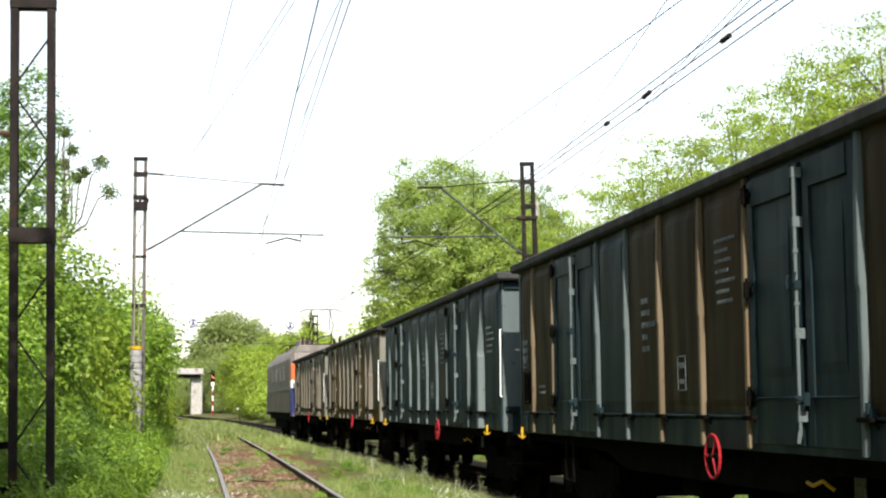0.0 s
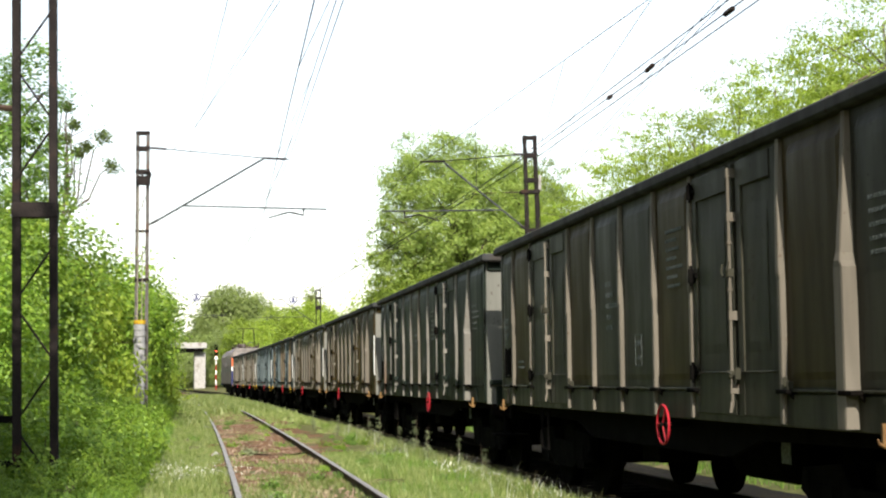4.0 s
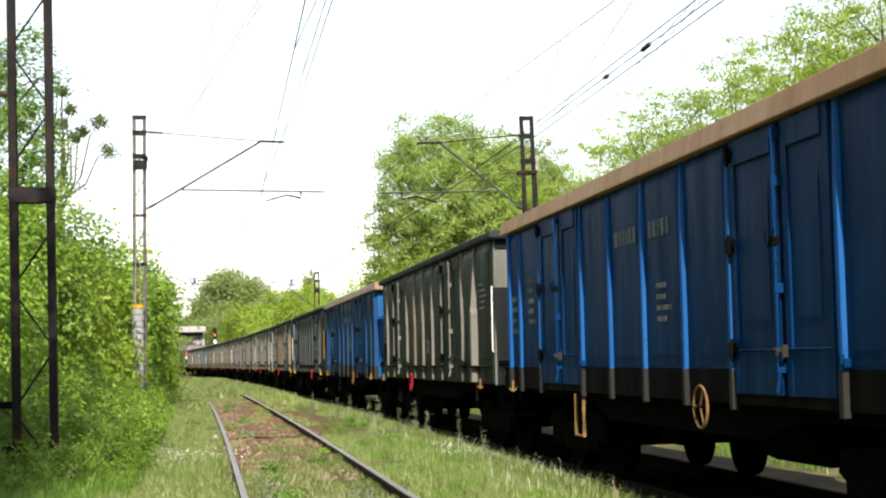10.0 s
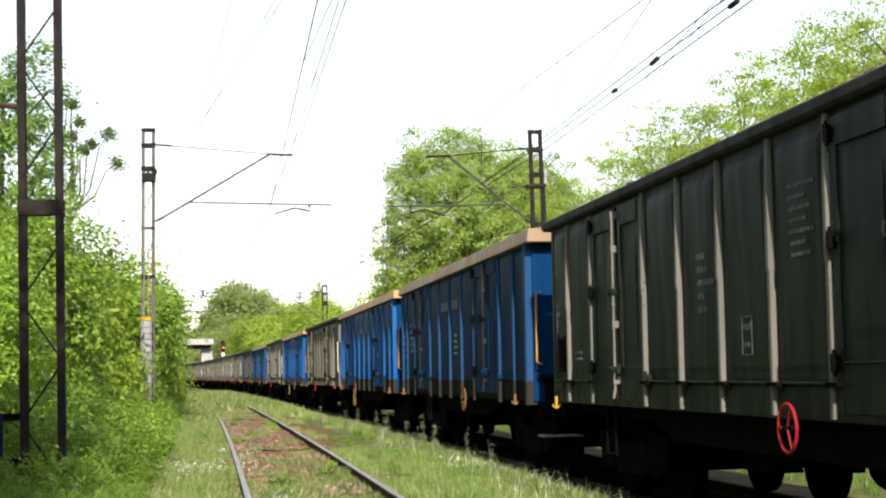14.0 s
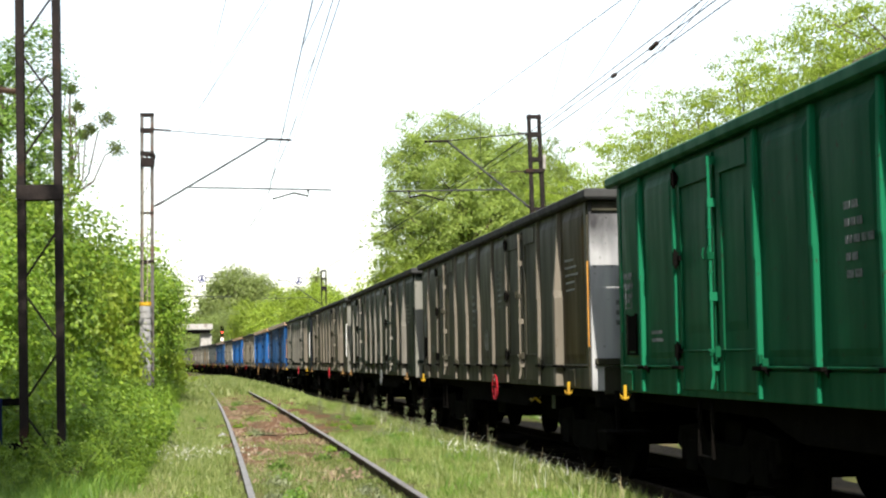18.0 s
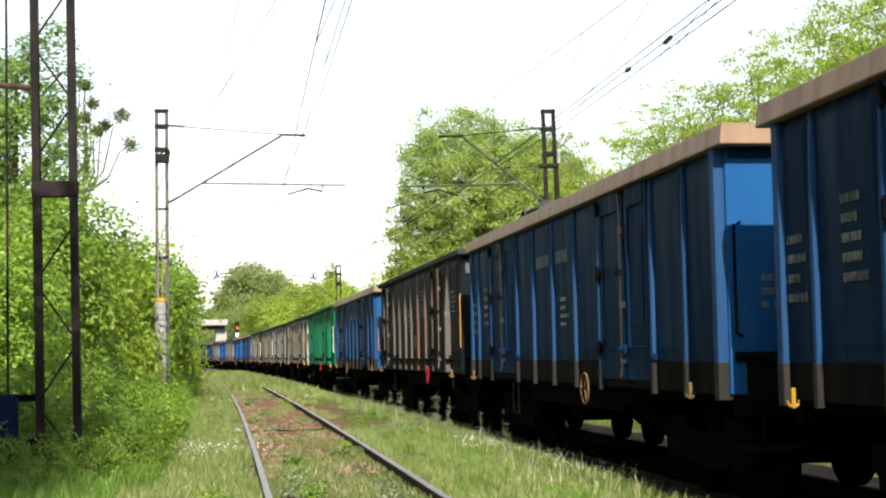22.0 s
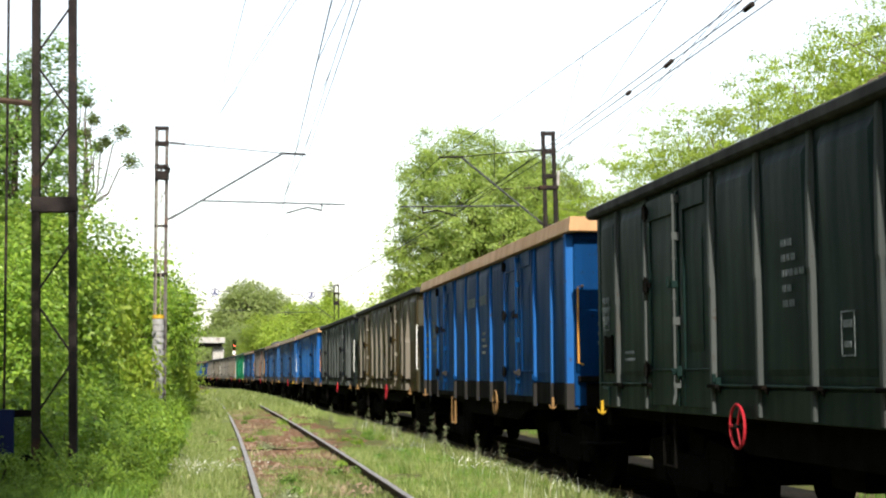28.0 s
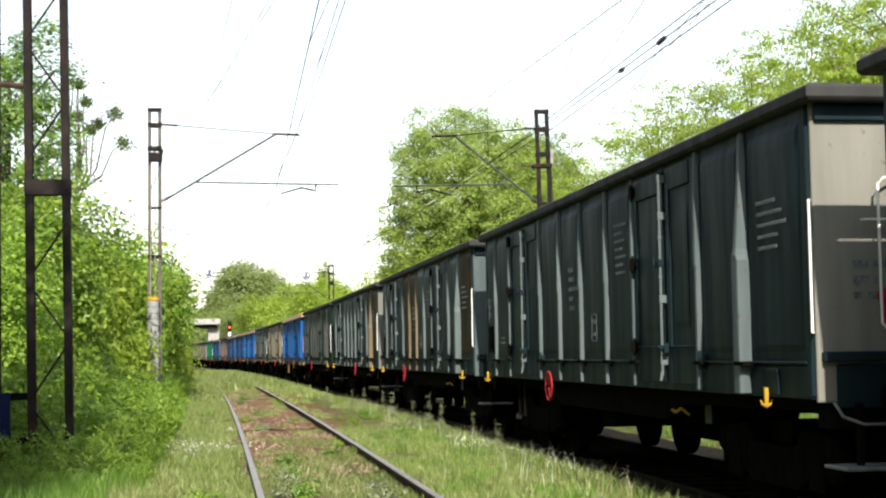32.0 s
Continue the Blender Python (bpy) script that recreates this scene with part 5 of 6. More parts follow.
def wagon(spec):
    kind, body, rim, end, wheel, hook, rail_col, seed = spec
    bays, other = BAYS.get(seed - 3, ""), {"teal": "rust_patch", "brown": "olive", "olive": "brown", "green_grey": "olive", "dark_teal": "rust_patch", "charcoal": "dark_teal"}.get(body, body)
    if not bays and kind == "a":
        pick = random.Random(seed)
        bays = "".join("x" if pick.random() < 0.25 else "." for k in range(10))
    bays = bays or "." * 10
    P, posts, style = PAINTS, POSTS_B if kind == "b" else POSTS_A, kind
    doors = (posts[1], posts[6])
    if seed - 3 in (7, 20):
        posts, style = POSTS_C, "c"
        doors = (posts[0], posts[7])
    skirt = P["skirt"] if kind == "b" else P[body]
    words = {"olive": "olive-brown", "brown": "rust-stained brown", "green_grey": "grey-green", "teal": "dark teal with rusty panels", "dark_teal": "clean dark teal", "dark_green": "dark green", "charcoal": "charcoal grey", "black_brown": "blackish brown", "blue": "bright blue", "dull_blue": "faded blue", "navy": "dirty navy blue", "green": "bright green"}[body]
    w = empty("coal_wagon", "%s open steel wagon loaded with coal%s" % (words, ", sandy top rim" if rim == "tan" else ", brown top rim" if rim == "brown_rim" else ""), "freight wagon", "wagons of the coal train")
    b_low = 1.29 if kind == "b" else LOW
    bays_low = 1.3 if kind == "a" else 1.29
    half_doors = [posts.index(d) + 1 for d in doors]
    for s in (-1, 1):
        wall = part("side_wall", shared(("wall", s, b_low), lambda: Geo().box(s * 1.42 - 0.02, s * 1.42 + 0.02, REAR + 0.04, 6.46, b_low, 3.1).mesh("side_wall")), P[body], w)
        if kind == "b":
            part("lower_band", shared(("band", s), lambda: Geo().box(s * 1.422 - 0.021, s * 1.422 + 0.021, REAR + 0.04, 6.46, 1.02, 1.288).mesh("lower_band")), skirt, wall, "grimy unpainted lower band")
        else:
            part("sill", shared(("sill", s), lambda: Geo().box(s * 1.43 - 0.025, s * 1.43 + 0.025, REAR + 0.04, 6.46, LOW - 0.02, LOW + 0.21).mesh("sill", 0.006)), P[body], wall)
        edges = (0.06,) + posts + (12.76,)
        for k in range(10 if s < 0 else 0):
            a, c = edges[k], edges[k + 1]
            if k not in half_doors:
                part("panel", shared(("panel", style, k), lambda: bay_mesh(a, c, bays_low, kind)), P[other if bays[k] == "x" else body], wall)
                if kind == "a":
                    part("ledge", shared(("ledge", style, k), lambda: Geo().box(-1.474, -1.44, HALF - c + 0.05, HALF - a - 0.05, 1.285, 1.303).mesh("ledge", 0.004)), P[body], wall)
        for k, d in enumerate(posts):
            ob = part("post", shared(("post", kind, k == 8), lambda: post_mesh(kind, k == 8)), P[LIT_POST_PAINT[other if bays[k] == "x" else body]], w, at=pose(s * 1.435, HALF - d, 0, 0, 0, 0 if s < 0 else 180))
            if kind == "b":
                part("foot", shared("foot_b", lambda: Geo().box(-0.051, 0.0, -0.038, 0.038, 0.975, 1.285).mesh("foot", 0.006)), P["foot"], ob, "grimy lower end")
            elif s < 0:
                part("bracket", shared(("foot_a", k == 8), lambda: Geo().box(-0.12 if k == 8 else -0.082, 0.0, -0.17, 0.03, 1.272, 1.302).prism([(-0.06, 1.272), (0.0, 1.272), (0.0, 1.2)], 1, -0.16, -0.148).mesh("bracket", 0.004)), M["steel_dark"], ob)
        for y in (REAR + 0.02, 6.36):
            c = part("corner_post", shared(("corner", kind, y > 0, s), lambda: (Geo().box(-0.085, 0.06, 0, 0.12, 0.98, 3.04) if kind == "b" and y < 0 else Geo().box(-0.055, 0.06, 0, 0.12, 0.98, 3.04) if kind == "b" else Geo().box(-0.022, 0.06, 0, 0.11, LOW, 3.08)).mesh("corner_post", 0.008)), P[LIT_POST_PAINT[body]] if kind == "b" else P[body], w, at=pose(s * 1.435, y + (0.0 if s < 0 else 0.12), 0, 0, 0, 0 if s < 0 else 180))
            if kind == "b" and s < 0:
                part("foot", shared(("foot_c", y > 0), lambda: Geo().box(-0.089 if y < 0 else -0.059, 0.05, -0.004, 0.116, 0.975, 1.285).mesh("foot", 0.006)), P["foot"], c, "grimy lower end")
    # two pairs of side doors on the near side
    for d0 in doors:
        for k, a, wide in ((0, 0.07, 0.97), (1, 1.13, 0.82)):
            leaf = part("door_leaf", shared(("door", k), lambda: door_mesh(wide)), P[body], w, at=pose(-1.441, HALF - d0 - a, 0))
            for z in ((1.43, 2.23, 2.93) if k == 0 else ()):
                part("hinge", shared("hinge", lambda: Geo().tube([(-0.06, -0.02, -0.06), (-0.06, -0.02, 0.06)], 0.026, 8).tube([(-0.06, -0.02, -0.085), (-0.06, -0.02, 0.085)], 0.012, 6).box(-0.058, 0.0, -0.03, 0.03, -0.055, -0.02).box(-0.058, 0.0, -0.03, 0.03, 0.02, 0.055).box(-0.05, -0.03, -0.1, -0.02, -0.02, 0.02).mesh("hinge")), M["steel_dark"], leaf, at=pose(0, -0.01, z))
        bar = part("lock_bar", shared("lock", lock_mesh), P[LIT_POST_PAINT[body]] if kind == "a" else P["foot"] if body == "navy" else P[body], w, at=pose(-1.44, HALF - d0 - 1.085, 0))
        grip = P["foot"] if kind == "b" and seed % 2 else P[body]
        part("handle", shared("handle", lambda: Geo().box(-0.105, -0.05, -0.022, 0.022, 1.385, 1.44).tube([(-0.1, 0.0, 1.42), (-0.12, -0.03, 1.43), (-0.125, -0.12, 1.41)], [0.013, 0.013, 0.011], 6).box(-0.085, -0.04, -0.1, -0.085, 1.37, 1.46).mesh("handle", 0.004)), grip, bar)
        part("latch", shared("latch", lambda: Geo().box(-0.11, -0.05, -0.025, 0.025, 2.16, 2.22).tube([(-0.1, 0.02, 2.19), (-0.11, 0.05, 2.16), (-0.12, 0.065, 2.2), (-0.11, 0.065, 2.26)], 0.009, 6).tube([(-0.1, -0.02, 2.19), (-0.12, -0.06, 2.16), (-0.125, -0.08, 2.2), (-0.115, -0.085, 2.27)], 0.009, 6).mesh("latch")), P[body] if kind == "a" else M["steel_dark"], bar)
        part("keeper", shared("keeper", lambda: Geo().box(-0.05, 0.0, -0.028, 0.028, 1.3, 1.36).box(-0.07, -0.04, -0.012, 0.012, 1.32, 1.39).mesh("keeper", 0.004)), P[body], w, at=pose(-1.44, HALF - d0 - 2.1, 0))
    # ends
    for y, tag in ((REAR, "rear"), (6.44, "front")):
        t = -1 if tag == "rear" else 1
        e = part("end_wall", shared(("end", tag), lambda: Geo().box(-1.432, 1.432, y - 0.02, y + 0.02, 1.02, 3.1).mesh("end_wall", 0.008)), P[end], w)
        part("head_plate", shared(("endh", tag), lambda: Geo().box(-1.41, 1.41, min(y + t * 0.02, y + t * 0.06), max(y + t * 0.02, y + t * 0.06), 2.97, 3.09).mesh("head_plate", 0.006)), P[body], e)
        part("end_beam", shared(("endb", tag), lambda: Geo().box(-1.4, 1.4, min(y + t * 0.02, y + t * 0.09), max(y + t * 0.02, y + t * 0.09), 1.3, 1.37).box(-1.3, 1.3, min(y + t * 0.02, y + t * 0.05), max(y + t * 0.02, y + t * 0.05), 0.98, 1.28).mesh("end_beam", 0.01)), P[body] if kind == "a" else skirt, e)
        for x in (-0.875, 0.875):
            part("buffer", shared(("buffer", tag), lambda: Geo().tube([(0, y + t * 0.05, 0), (0, y + t * 0.34, 0), (0, y + t * 0.34, 0), (0, y + t * 0.56, 0), (0, y + t * 0.56, 0), (0, y + t * 0.6, 0)], [0.12, 0.11, 0.08, 0.08, 0.22, 0.2], 14).mesh("buffer")), M["steel_dark"], w, at=pose(x, 0, 1.06))
            part("lamp_bracket", shared(("lampb", tag), lambda: Geo().tube([(0, y + t * 0.02, 0), (0, y + t * 0.06, 0)], 0.055, 12).box(-0.02, 0.02, min(y + t * 0.02, y + t * 0.05), max(y + t * 0.02, y + t * 0.05), -0.2, 0).mesh("lamp_bracket")), M["ochre" if kind == "b" and hook == "orange" else "red"], e, "small red tail lamp bracket" if not (kind == "b" and hook == "orange") else "small ochre tail lamp bracket", at=pose(x * 1.06, 0, 1.75))
        part("coupling", shared(("coupling", tag), lambda: Geo().tube([(0, y, 1.03), (0, y + t * 0.4, 1.02), (0, y + t * 0.6, 0.9)], [0.05, 0.045, 0.03], 8).ring((0, y + t * 0.52, 0.93), 0.12, 0.022, 0, 12, 6).mesh("coupling")), M["steel_dark"], w)
        part("brake_hose", shared(("hose", tag), lambda: Geo().tube([(-0.35, y, 0.95), (-0.35, y + t * 0.22, 0.8), (-0.3, y + t * 0.45, 0.55), (-0.2, y + t * 0.6, 0.6)], 0.03, 6).mesh("brake_hose")), M["steel_dark"], w)
        part("shunter_bar", shared(("shunt", tag), lambda: Geo().tube([(-1.34, y + t * 0.08, 1.02), (-1.33, y + t * 0.2, 0.93), (-1.2, y + t * 0.24, 0.88), (-0.9, y + t * 0.24, 0.88), (-0.86, y + t * 0.08, 1.0)], 0.011, 6).mesh("shunter_bar")), M["silver"] if seed > 32 else M["steel_dark"], w)
    if seed - 3 == 20:
        rear = next(o for o in w.children if o.name.startswith("end_wall"))
        for x0, x1, z0, z1 in ((-1.36, 0.4, 2.78, 2.96), (-1.2, -0.98, 1.9, 2.66), (-0.86, -0.2, 1.9, 2.5)):
            part("end_plate", Geo().box(x0, x1, REAR - 0.05, REAR - 0.02, z0, z1).mesh("end_plate", 0.006), P["pale_teal"], rear, "grey end plate")
    hr = {"white": M["white"], "orange": M["orange"], "red": M["red"], "dark": M["steel_dark"]}[rail_col]
    part("handrail", shared(("rail1", kind), lambda: Geo().tube([(0.04, 0.02, 1.5), (0, -0.05, 1.5), (0, -0.05, 2.42), (0.04, 0.02, 2.42)] if kind == "a" else [(0.1, 0.02, 1.5), (0.06, -0.13, 1.5), (0, -0.16, 1.52), (0, -0.16, 2.4), (0.06, -0.13, 2.42), (0.1, 0.02, 2.42)], 0.01 if kind == "a" else 0.013, 6).mesh("handrail")), hr, w, at=pose(-1.47 if kind == "a" else -1.42, REAR, 0))
    part("handrail", shared("rail2", lambda: Geo().tube([(-0.72, REAR - 0.02, 1.52), (-0.96, REAR - 0.13, 1.52), (-1.0, REAR - 0.13, 1.56), (-1.0, REAR - 0.13, 2.52), (-0.96, REAR - 0.13, 2.56), (-0.75, REAR - 0.02, 2.58)], 0.01, 6).mesh("handrail")), hr, w)
    if kind == "a":
        part("handrail", shared("rail3", lambda: Geo().tube([(-1.08, REAR - 0.02, 2.28), (-1.08, REAR - 0.08, 2.28), (-0.7, REAR - 0.08, 2.28), (-0.7, REAR - 0.02, 2.28)], 0.008, 6).mesh("handrail")), hr, w)
    part("top_rim", shared(("rim", kind), lambda: rim_mesh(kind)), P[rim if rim in ("tan", "brown_rim", "green") else "rim_dark"], w)
    running_frame(w)
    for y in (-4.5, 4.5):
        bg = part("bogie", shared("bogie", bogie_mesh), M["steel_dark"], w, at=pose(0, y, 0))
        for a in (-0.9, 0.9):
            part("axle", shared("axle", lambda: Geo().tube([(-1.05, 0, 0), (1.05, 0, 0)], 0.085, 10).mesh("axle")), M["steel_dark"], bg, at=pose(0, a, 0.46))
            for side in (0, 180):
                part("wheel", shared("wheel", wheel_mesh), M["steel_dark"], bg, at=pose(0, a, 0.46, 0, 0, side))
    heap = 0.11 if seed - 3 in (21, 22, 23) else 0.0
    part("coal_load", shared(("coal", seed % 3, heap), lambda: coal_mesh(seed % 3 + 40, heap)), M["coal"], w, "heaped black coal")
    wy = HALF - BRAKE.get(seed - 3, 7.65 if kind == "a" else 4.6)
    hw = part("brake_wheel", shared("brake", lambda: Geo().ring((0, 0, 0), 0.17, 0.012, 0, 22, 6).tube([(0, 0, 0), (0, 0.165, 0)], 0.012, 5).tube([(0, -0.08, 0.145), (0, 0, 0)], 0.012, 5).tube([(0, -0.08, -0.145), (0, 0, 0)], 0.012, 5).mesh("brake_wheel")), M["ochre" if wheel == "orange" else wheel], w, {"red": "red brake hand wheel", "orange": "dull ochre brake hand wheel", "silver": "pale brake hand wheel"}[wheel], at=pose(-1.52, wy, 0.98))
    part("spindle", shared("spindle", lambda: Geo().tube([(-0.03, 0, 0), (0.3, 0, 0)], 0.022, 8).mesh("spindle")), M["steel_dark"], hw)
    for d in ((0.35, 12.02) if kind == "a" else (0.35, 11.95)):
        part("rope_hook", shared("hook", lambda: Geo().box(-0.066, -0.036, -0.014, 0.014, 0.98, 1.11).tube([(-0.1, -0.016, 1.02), (-0.088, -0.01, 0.99), (-0.05, 0.0, 0.972), (-0.012, 0.01, 0.99), (0.0, 0.016, 1.02)], [0.007, 0.012, 0.015, 0.012, 0.007], 6).mesh("rope_hook", 0.003)), M["ochre" if hook == "orange" else hook], w, "%s rope hook" % ("dull ochre" if hook == "orange" else hook), at=pose(-1.455, HALF - d, 0))
        if kind == "a":
            part("hook_plate", shared("hookp", lambda: Geo().box(-0.02, 0.0, -0.15, 0.06, 1.06, 1.24).box(-0.03, 0.0, -0.15, 0.06, 1.22, 1.25).mesh("hook_plate", 0.004)), P[body], w, at=pose(-1.452, HALF - d, 0))
    step = part("footstep", shared("step", lambda: Geo().box(-0.18, 0.32, -0.2, 0.2, 0.575, 0.6).mesh("footstep", 0.006)), M["silver"] if seed in (16, 21, 30, 31, 32, 33) else M["steel_dark"], w, at=pose(-1.2, HALF - 12.96, 0))
    part("hanger", shared("hanger", lambda: Geo().box(-0.02, 0.02, -0.03, 0.03, 0.59, 1.02).mesh("hanger", 0.004)), M["steel_dark"], step)
    if kind == "a":
        part("label_board", shared("lboard", lambda: Geo().box(-0.02, 0.0, -0.14, 0.14, 1.44, 1.78).box(-0.03, 0.0, -0.16, -0.14, 1.42, 1.8).box(-0.03, 0.0, 0.14, 0.16, 1.42, 1.8).box(-0.03, 0.0, -0.16, 0.16, 1.4, 1.42).mesh("label_board", 0.003)), M["steel_dark"], w, "dark label holder", at=pose(-1.445, HALF - 0.5, 0))
        if hook == "yellow":
            part("brake_lever", shared("blever", lambda: Geo().tube([(0.02, 0, 0.8), (-0.04, 0.05, 0.86), (-0.05, 0.2, 0.82), (-0.05, 0.3, 0.84)], 0.014, 6).mesh("brake_lever")), M["yellow"], w, "yellow brake lever", at=pose(-1.25, HALF - 9.3, 0))
    if kind == "b":
        part("stirrup", shared("stirrup", lambda: Geo().tube([(0, -0.17, 1.0), (0, -0.17, 0.55), (0, 0.17, 0.55), (0, 0.17, 1.0)], 0.022, 6).mesh("stirrup")), M["ochre"] if body == "blue" and seed % 2 else M["steel_dark"], w, at=pose(-1.455, HALF - 3.72, 0))
    else:
        part("stirrup", shared("stirrup", lambda: Geo().tube([(0, -0.17, 1.0), (0, -0.17, 0.55), (0, 0.17, 0.55), (0, 0.17, 1.0)], 0.022, 6).mesh("stirrup")), M["steel_dark"], w, at=pose(-1.435, HALF - 2.6, 0))
        part("brake_label", shared("blabel", lambda: Geo().box(-0.01, 0, -0.09, 0.09, 0.72, 0.94).mesh("brake_label")), M["mark"], w, "pale brake marking plate", at=pose(-1.06, HALF - 9.35, 0))
        part("valve_handle", shared("valve", lambda: Geo().tube([(0, 0, 0.85), (-0.08, 0.05, 0.9), (-0.1, 0.16, 0.88)], 0.02, 6).mesh("valve_handle")), M["mark"], w, at=pose(-1.1, HALF - 8.7, 0))
    # lettering
    m = M["mark_dim" if body in ("olive", "brown", "green_grey", "black_brown") else "mark"]
    deep = 0.02 if kind == "b" else 0.03
    if kind == "a":
        rows = [("m1", 5.58, 2.36, (1, 5, 5, 0.4, 0.05, 0.11)), ("m2", 7.68, 2.68 if seed % 2 else 2.6, (2, 12, 7, 0.46, 0.028, 0.08)), ("m4", 11.82, 2.5, (4, 16, 5, 0.64, 0.028, 0.085)), ("m5", 0.24, 2.2, (5, 3, 3, 0.36, 0.045, 0.1)), ("m12", 1.15, 1.62, (12, 9, 2, 0.4, 0.03, 0.07))]
        part("lettering", shared("m3", frame_mesh), m, w, at=pose(-1.462, HALF - 6.63, 1.5))
        part("lettering", shared("m13", frame_mesh), m, w, at=pose(-1.462, HALF - 0.3, 1.85))
    else:
        rows = [("m6", 5.32, 2.62, (6, 7, 1, 0.8, 0.15, 0.2)), ("m7", 6.5, 2.62, (7, 7, 1, 0.85, 0.15, 0.2)), ("m8", 6.65, 2.05, (8, 6, 4, 0.5, 0.045, 0.1)), ("m9", 1.2, 2.4, (9, 9, 5, 0.42, 0.06, 0.13)), ("m10", 0.2, 2.2, (10, 8, 4, 0.4, 0.06, 0.14))]
    for key, d, z, lines in rows:
        low = z - (lines[2] - 1) * lines[5] - lines[4]
        xs = [1.447 + deep * float(np.interp(v, (1.4, 1.9, 2.15, 2.5, 2.86), (0.3, 0.32, 0.42, 0.8, 1.0))) for v in (z, low)]
        part("lettering", shared(key, lambda: marks_mesh(*lines)), M["mark_dim"] if key in ("m8", "m9", "m10") else m, w, at=pose(-xs[0], HALF - d, z, 0, math.degrees(math.atan2(xs[1] - xs[0], z - low)), 0))
    part("lettering", shared("m11", lambda: marks_mesh(11, 5, 3, 0.6, 0.05, 0.11)), m, w, at=pose(-1.15, REAR - 0.022, 2.0, 0, 0, 90))
    for o in w.children:
        if o.name.startswith("lettering"):
            o["kind"] = "stuff"
    return w


# where the brake wheel sits, and which side panels were patched, wagon by wagon
BRAKE = {1: 4.67, 2: 4.5, 5: 4.5, 6: 4.6, 7: 8.6, 8: 8.0, 9: 4.85, 10: 8.0, 11: 4.7, 12: 4.5, 13: 7.95, 18: 7.55, 19: 4.6, 20: 8.95, 21: 8.1, 22: 8.1, 23: 4.65, 26: 8.1, 27: 4.7, 29: 4.5, 30: 4.65}
BAYS = {7: "..........", 24: "..........", 0: "xx..xxx.xx", 6: "xxxxxx.xx.", 29: "...xx....x", 28: "........xx", -1: "..........", 30: "..........", 31: "..........", 27: ".........."}
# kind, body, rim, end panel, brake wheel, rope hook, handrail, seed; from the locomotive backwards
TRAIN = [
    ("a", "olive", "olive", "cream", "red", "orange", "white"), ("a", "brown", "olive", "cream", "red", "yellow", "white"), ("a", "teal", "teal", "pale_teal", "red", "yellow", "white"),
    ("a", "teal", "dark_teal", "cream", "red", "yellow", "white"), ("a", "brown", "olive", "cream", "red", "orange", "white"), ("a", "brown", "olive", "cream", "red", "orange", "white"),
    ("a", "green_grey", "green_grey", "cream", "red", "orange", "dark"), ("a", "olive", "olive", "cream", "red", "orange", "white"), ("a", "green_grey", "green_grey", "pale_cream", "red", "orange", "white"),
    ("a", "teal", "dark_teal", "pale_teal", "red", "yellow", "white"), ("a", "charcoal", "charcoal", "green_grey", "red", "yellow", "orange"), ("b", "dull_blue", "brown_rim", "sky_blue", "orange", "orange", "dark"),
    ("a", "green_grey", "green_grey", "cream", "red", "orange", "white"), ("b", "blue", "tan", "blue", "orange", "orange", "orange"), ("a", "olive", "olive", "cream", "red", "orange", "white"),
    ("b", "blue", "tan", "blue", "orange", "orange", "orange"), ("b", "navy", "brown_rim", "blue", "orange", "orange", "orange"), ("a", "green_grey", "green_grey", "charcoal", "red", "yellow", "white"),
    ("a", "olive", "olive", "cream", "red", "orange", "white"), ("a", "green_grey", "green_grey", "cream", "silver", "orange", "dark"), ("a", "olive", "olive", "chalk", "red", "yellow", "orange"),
    # The green wagon's end wall takes the posts' sun-lightened green.
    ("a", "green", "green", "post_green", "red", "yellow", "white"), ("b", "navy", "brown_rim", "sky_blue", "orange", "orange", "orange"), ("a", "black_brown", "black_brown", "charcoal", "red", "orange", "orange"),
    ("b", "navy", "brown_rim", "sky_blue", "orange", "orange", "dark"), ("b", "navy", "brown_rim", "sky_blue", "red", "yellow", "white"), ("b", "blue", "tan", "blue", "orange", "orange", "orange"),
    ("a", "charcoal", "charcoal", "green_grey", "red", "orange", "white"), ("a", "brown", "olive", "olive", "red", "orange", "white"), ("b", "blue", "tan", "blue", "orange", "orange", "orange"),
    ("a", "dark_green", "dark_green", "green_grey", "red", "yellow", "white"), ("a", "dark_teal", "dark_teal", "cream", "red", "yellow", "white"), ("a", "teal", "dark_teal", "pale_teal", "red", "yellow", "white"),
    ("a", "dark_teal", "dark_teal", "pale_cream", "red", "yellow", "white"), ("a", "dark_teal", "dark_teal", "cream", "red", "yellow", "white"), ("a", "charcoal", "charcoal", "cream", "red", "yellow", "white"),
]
WAGONS = [wagon(spec + (k,)) for k, spec in enumerate(TRAIN)]


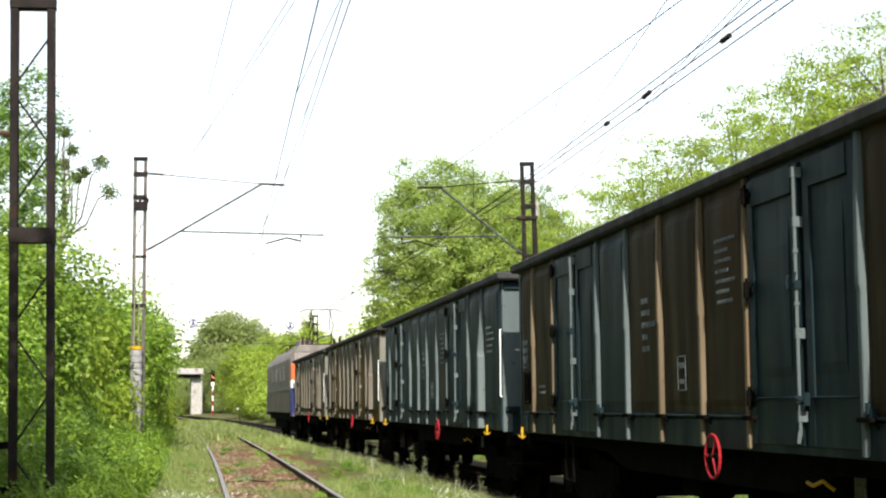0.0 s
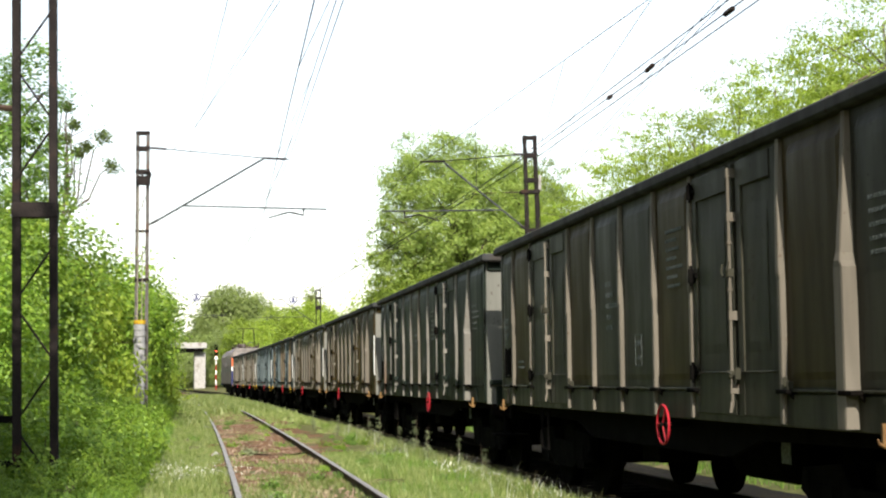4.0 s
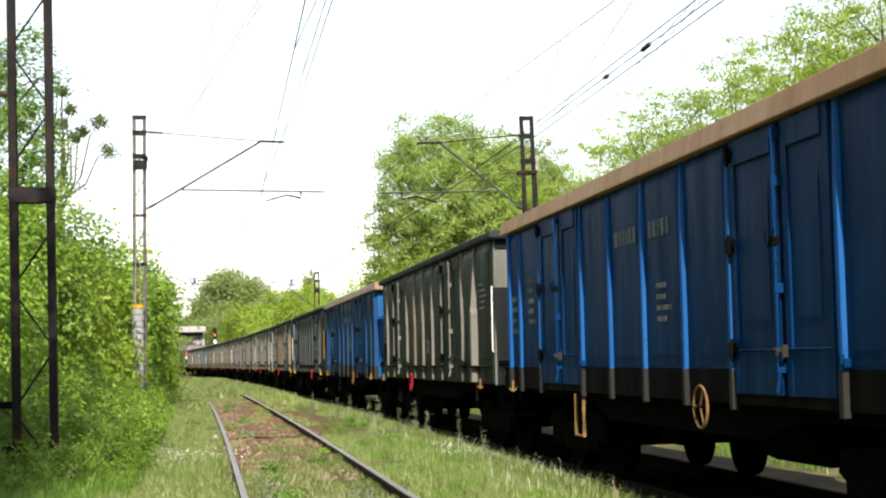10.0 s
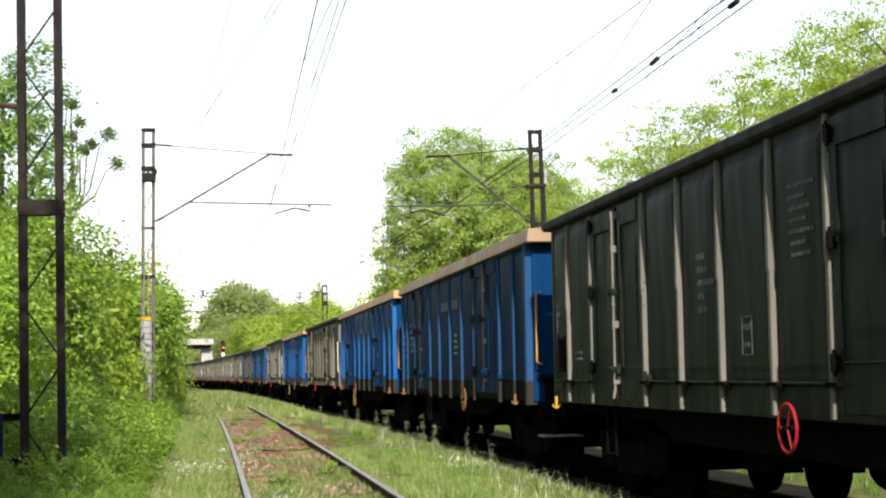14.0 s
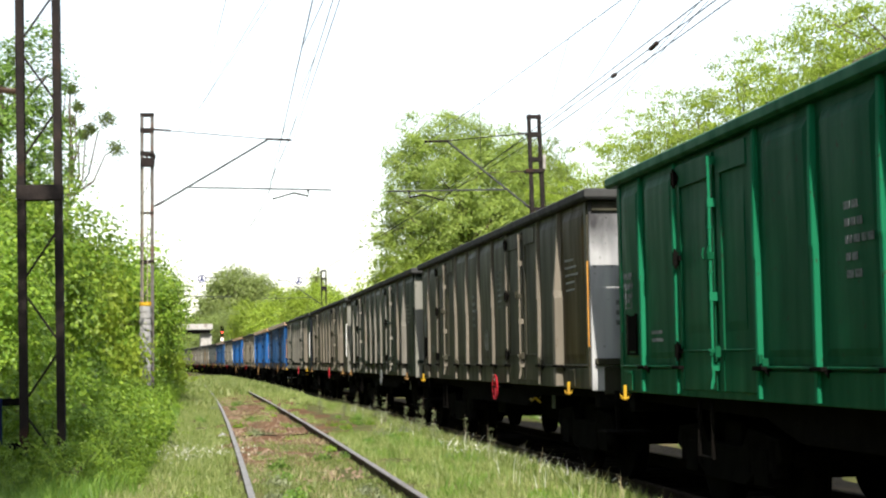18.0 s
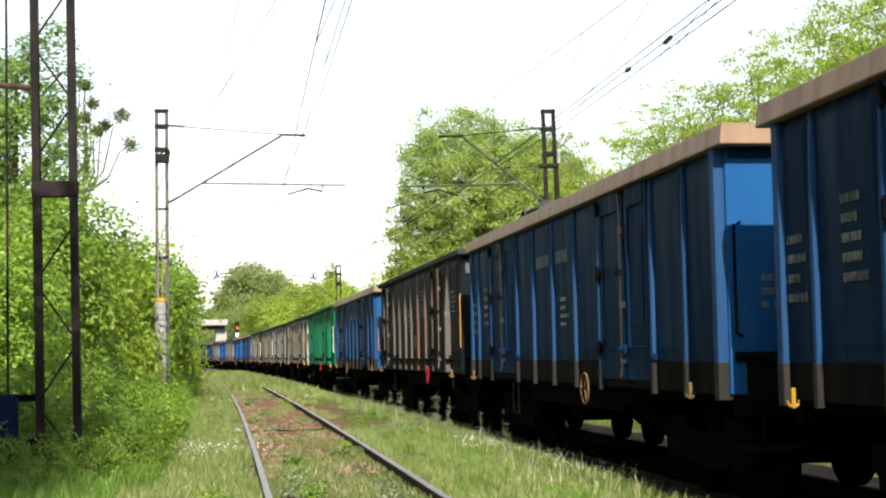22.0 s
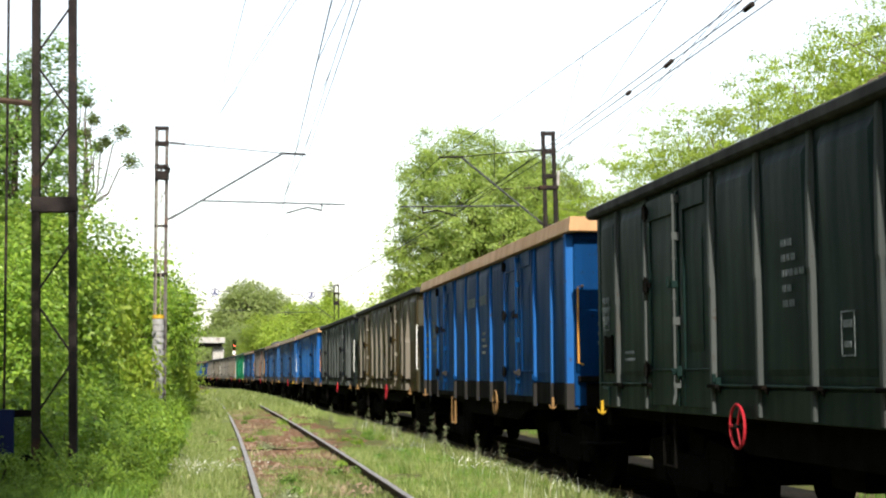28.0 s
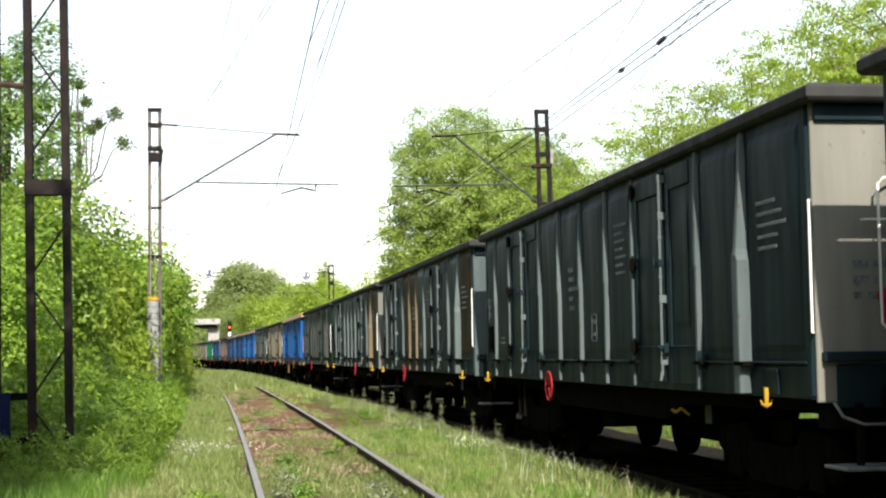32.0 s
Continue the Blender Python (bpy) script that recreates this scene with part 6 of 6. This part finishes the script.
# ---- the locomotive ----
def locomotive():
    P = PAINTS
    lo = empty("electric_locomotive", "grimy electric locomotive with orange, white and dark blue ends", "locomotive")
    prof = [(-1.5, 1.1), (1.5, 1.1), (1.5, 3.35), (1.35, 3.65), (-1.35, 3.65), (-1.5, 3.35)]
    part("body", Geo().prism(prof, 1, -7.6, 7.6).mesh("body", 0.03), P["loco_side"], lo)
    for t in (-1, 1):
        e = part("cab_end", Geo().prism([(t * 7.59, 2.45), (t * 8.0, 2.42), (t * 7.84, 3.12), (t * 7.59, 3.15)], 0, -1.3 if t > 0 else -1.49, 1.3 if t > 0 else 1.49).mesh("cab_end", 0.04), P["loco_orange"], lo, "orange upper cab end")
        part("visor", Geo().prism([(t * 7.59, 3.14), (t * 7.88, 3.125), (t * 7.72, 3.55), (t * 7.59, 3.6)], 0, -1.35, 1.35).mesh("visor", 0.03), P["loco_roof"], e, "sooty grey visor over the cab")
        part("band", Geo().box(-1.5, 1.5, min(t * 7.58, t * 8.01), max(t * 7.58, t * 8.01), 2.12, 2.44).mesh("band", 0.02), M["white"], e, "white band")
        part("lower_end", Geo().box(-1.5, 1.5, min(t * 7.58, t * 8.0), max(t * 7.58, t * 8.0), 0.95, 2.11).mesh("lower_end", 0.03), P["loco_blue"], e, "dark blue lower cab end")
        for x in (-0.72, 0.72):
            part("cab_window", Geo().prism([(t * 7.96, 2.55), (t * 7.99, 2.55), (t * 7.88, 3.05), (t * 7.84, 3.05)], 0, x - 0.45, x + 0.45), M["glass"], e)
        for x in (-0.875, 0.875):
            part("buffer", Geo().tube([(x, t * 8.0, 1.06), (x, t * 8.3, 1.06), (x, t * 8.55, 1.06), (x, t * 8.55, 1.06), (x, t * 8.6, 1.06)], [0.13, 0.12, 0.09, 0.24, 0.22], 14), M["steel_dark"], lo)
            part("headlight", Geo().tube([(x * 1.2, t * 8.0, 1.75), (x * 1.2, t * 8.05, 1.75)], 0.14, 12), M["glass"], e)
    part("stripe", Geo().box(-1.513, 1.513, -7.4, 7.4, 2.05, 2.3), P["cream"], lo, "pale dirty stripe")
    roof = part("roof", Geo().prism([(-1.3, 3.64), (1.3, 3.64), (1.05, 3.92), (-1.05, 3.92)], 1, -7.3, 7.3).mesh("roof", 0.03), P["loco_roof"], lo)
    for y in (-2.5, 0.2, 2.6):
        part("roof_hatch", Geo().box(-0.7, 0.7, y - 0.8, y + 0.8, 3.92, 4.12).mesh("roof_hatch", 0.03), P["loco_roof"], roof)
    for y in (-5.2, 5.2):
        pan = part("pantograph", Geo().tube([(-0.6, y - 0.7, 4.0), (0.6, y - 0.7, 4.0), (0.6, y + 0.7, 4.0), (-0.6, y + 0.7, 4.0), (-0.6, y - 0.7, 4.0)], 0.035, 6), M["ceramic"], roof)
        hi = 5.52 if y < 0 else 4.4
        for x in (-0.5, 0.5):
            part("arm", Geo().tube([(x, y - 0.6, 4.05), (x * 0.9, y + 0.75, (4.05 + hi) / 2), (x * 0.8, y, hi)], 0.025, 6), M["mast"], pan)
            part("arm", Geo().tube([(x, y + 0.6, 4.05), (x * 0.9, y - 0.75, (4.05 + hi) / 2), (x * 0.8, y, hi)], 0.025, 6), M["mast"], pan)
        part("collector", Geo().tube([(-0.95, y, hi - 0.12), (-0.7, y, hi), (0.7, y, hi), (0.95, y, hi - 0.12)], 0.03, 6), M["mast"], pan)
    for y in (-3.6, -1.2, 1.2, 3.6):
        gr = part("side_grille", Geo().box(-1.512, 1.512, y - 0.6, y + 0.6, 2.5, 3.15), P["loco_roof"], lo)
        for k in range(7):
            part("slat", Geo().prism([(-1.53, 2.53 + 0.085 * k), (-1.505, 2.57 + 0.085 * k), (-1.505, 2.58 + 0.085 * k), (-1.53, 2.54 + 0.085 * k)], 1, y - 0.58, y + 0.58), P["loco_side"], gr)
    for k, (x, y) in enumerate(((-0.7, -6.3), (0.7, -6.3), (-0.7, -4.2), (0.7, -4.2), (-0.6, 4.2), (0.6, 4.2), (-0.6, 6.2), (0.6, 6.2), (0.0, -1.2), (0.0, 1.5))):
        part("roof_insulator", Geo().tube([(x, y, 3.85), (x, y, 4.12), (x, y, 4.3 + 0.06 * (k % 3))], [0.09, 0.06, 0.04], 8), M["ceramic"], roof)
    part("roof_conductor", Geo().tube([(0.3, -6.6, 4.36), (0.25, -3, 4.44), (0.3, 1, 4.4), (0.25, 6.4, 4.38)], 0.03, 6), M["ceramic"], roof)
    part("resistor_box", Geo().box(-0.55, 0.1, -0.4, 1.6, 4.1, 4.42).mesh("resistor_box", 0.03), P["loco_side"], roof)
    part("underframe", Geo().box(-1.35, 1.35, -7.4, 7.4, 0.75, 1.1).box(-1.2, 1.2, -2.0, 2.0, 0.35, 0.75).mesh("underframe", 0.02), M["steel_dark"], lo)
    for y in (-4.6, 4.6):
        bg = part("bogie", Geo().box(-1.12, -0.98, -2.3, 2.3, 0.35, 0.85).box(0.98, 1.12, -2.3, 2.3, 0.35, 0.85).box(-1, 1, -0.3, 0.3, 0.4, 0.8).mesh("bogie", 0.02), M["steel_dark"], lo, at=pose(0, y, 0))
        for a in (-1.6, 0, 1.6):
            for x in (-0.835, 0.7):
                part("wheel", Geo().tube([(x, a, 0.56), (x + 0.135, a, 0.56)], 0.56, 24), M["steel_dark"], bg)
            part("axle", Geo().tube([(-1, a, 0.56), (1, a, 0.56)], 0.1, 10), M["steel_dark"], bg)
    return lo


LOCO = locomotive()


# ---- the train runs away from the camera, slowing a little ----
PITCH = 14.04
RUN = (1.26343557e-07, -1.20735909e-05, 4.19856971e-04, -6.38143852e-03, 2.63610171e-03, 14.37833351, 19.457)


def run_at(t):
    return float(np.polyval(RUN, t)) - 0.3 * max(0.0, 1.0 - t)


def on_line(y):
    return pose(line_x(y), y, 0, 0, 0, line_turn(y))


def motions():
    times = [k * 0.5 for k in range(65)]
    walk(LOCO, [(t, on_line(run_at(t) + 3 * PITCH + 1.3 + 8.0)) for t in times])
    for k, w in enumerate(WAGONS):
        walk(w, [(t, on_line(run_at(t) - (k - 3) * PITCH - HALF)) for t in times])


motions()
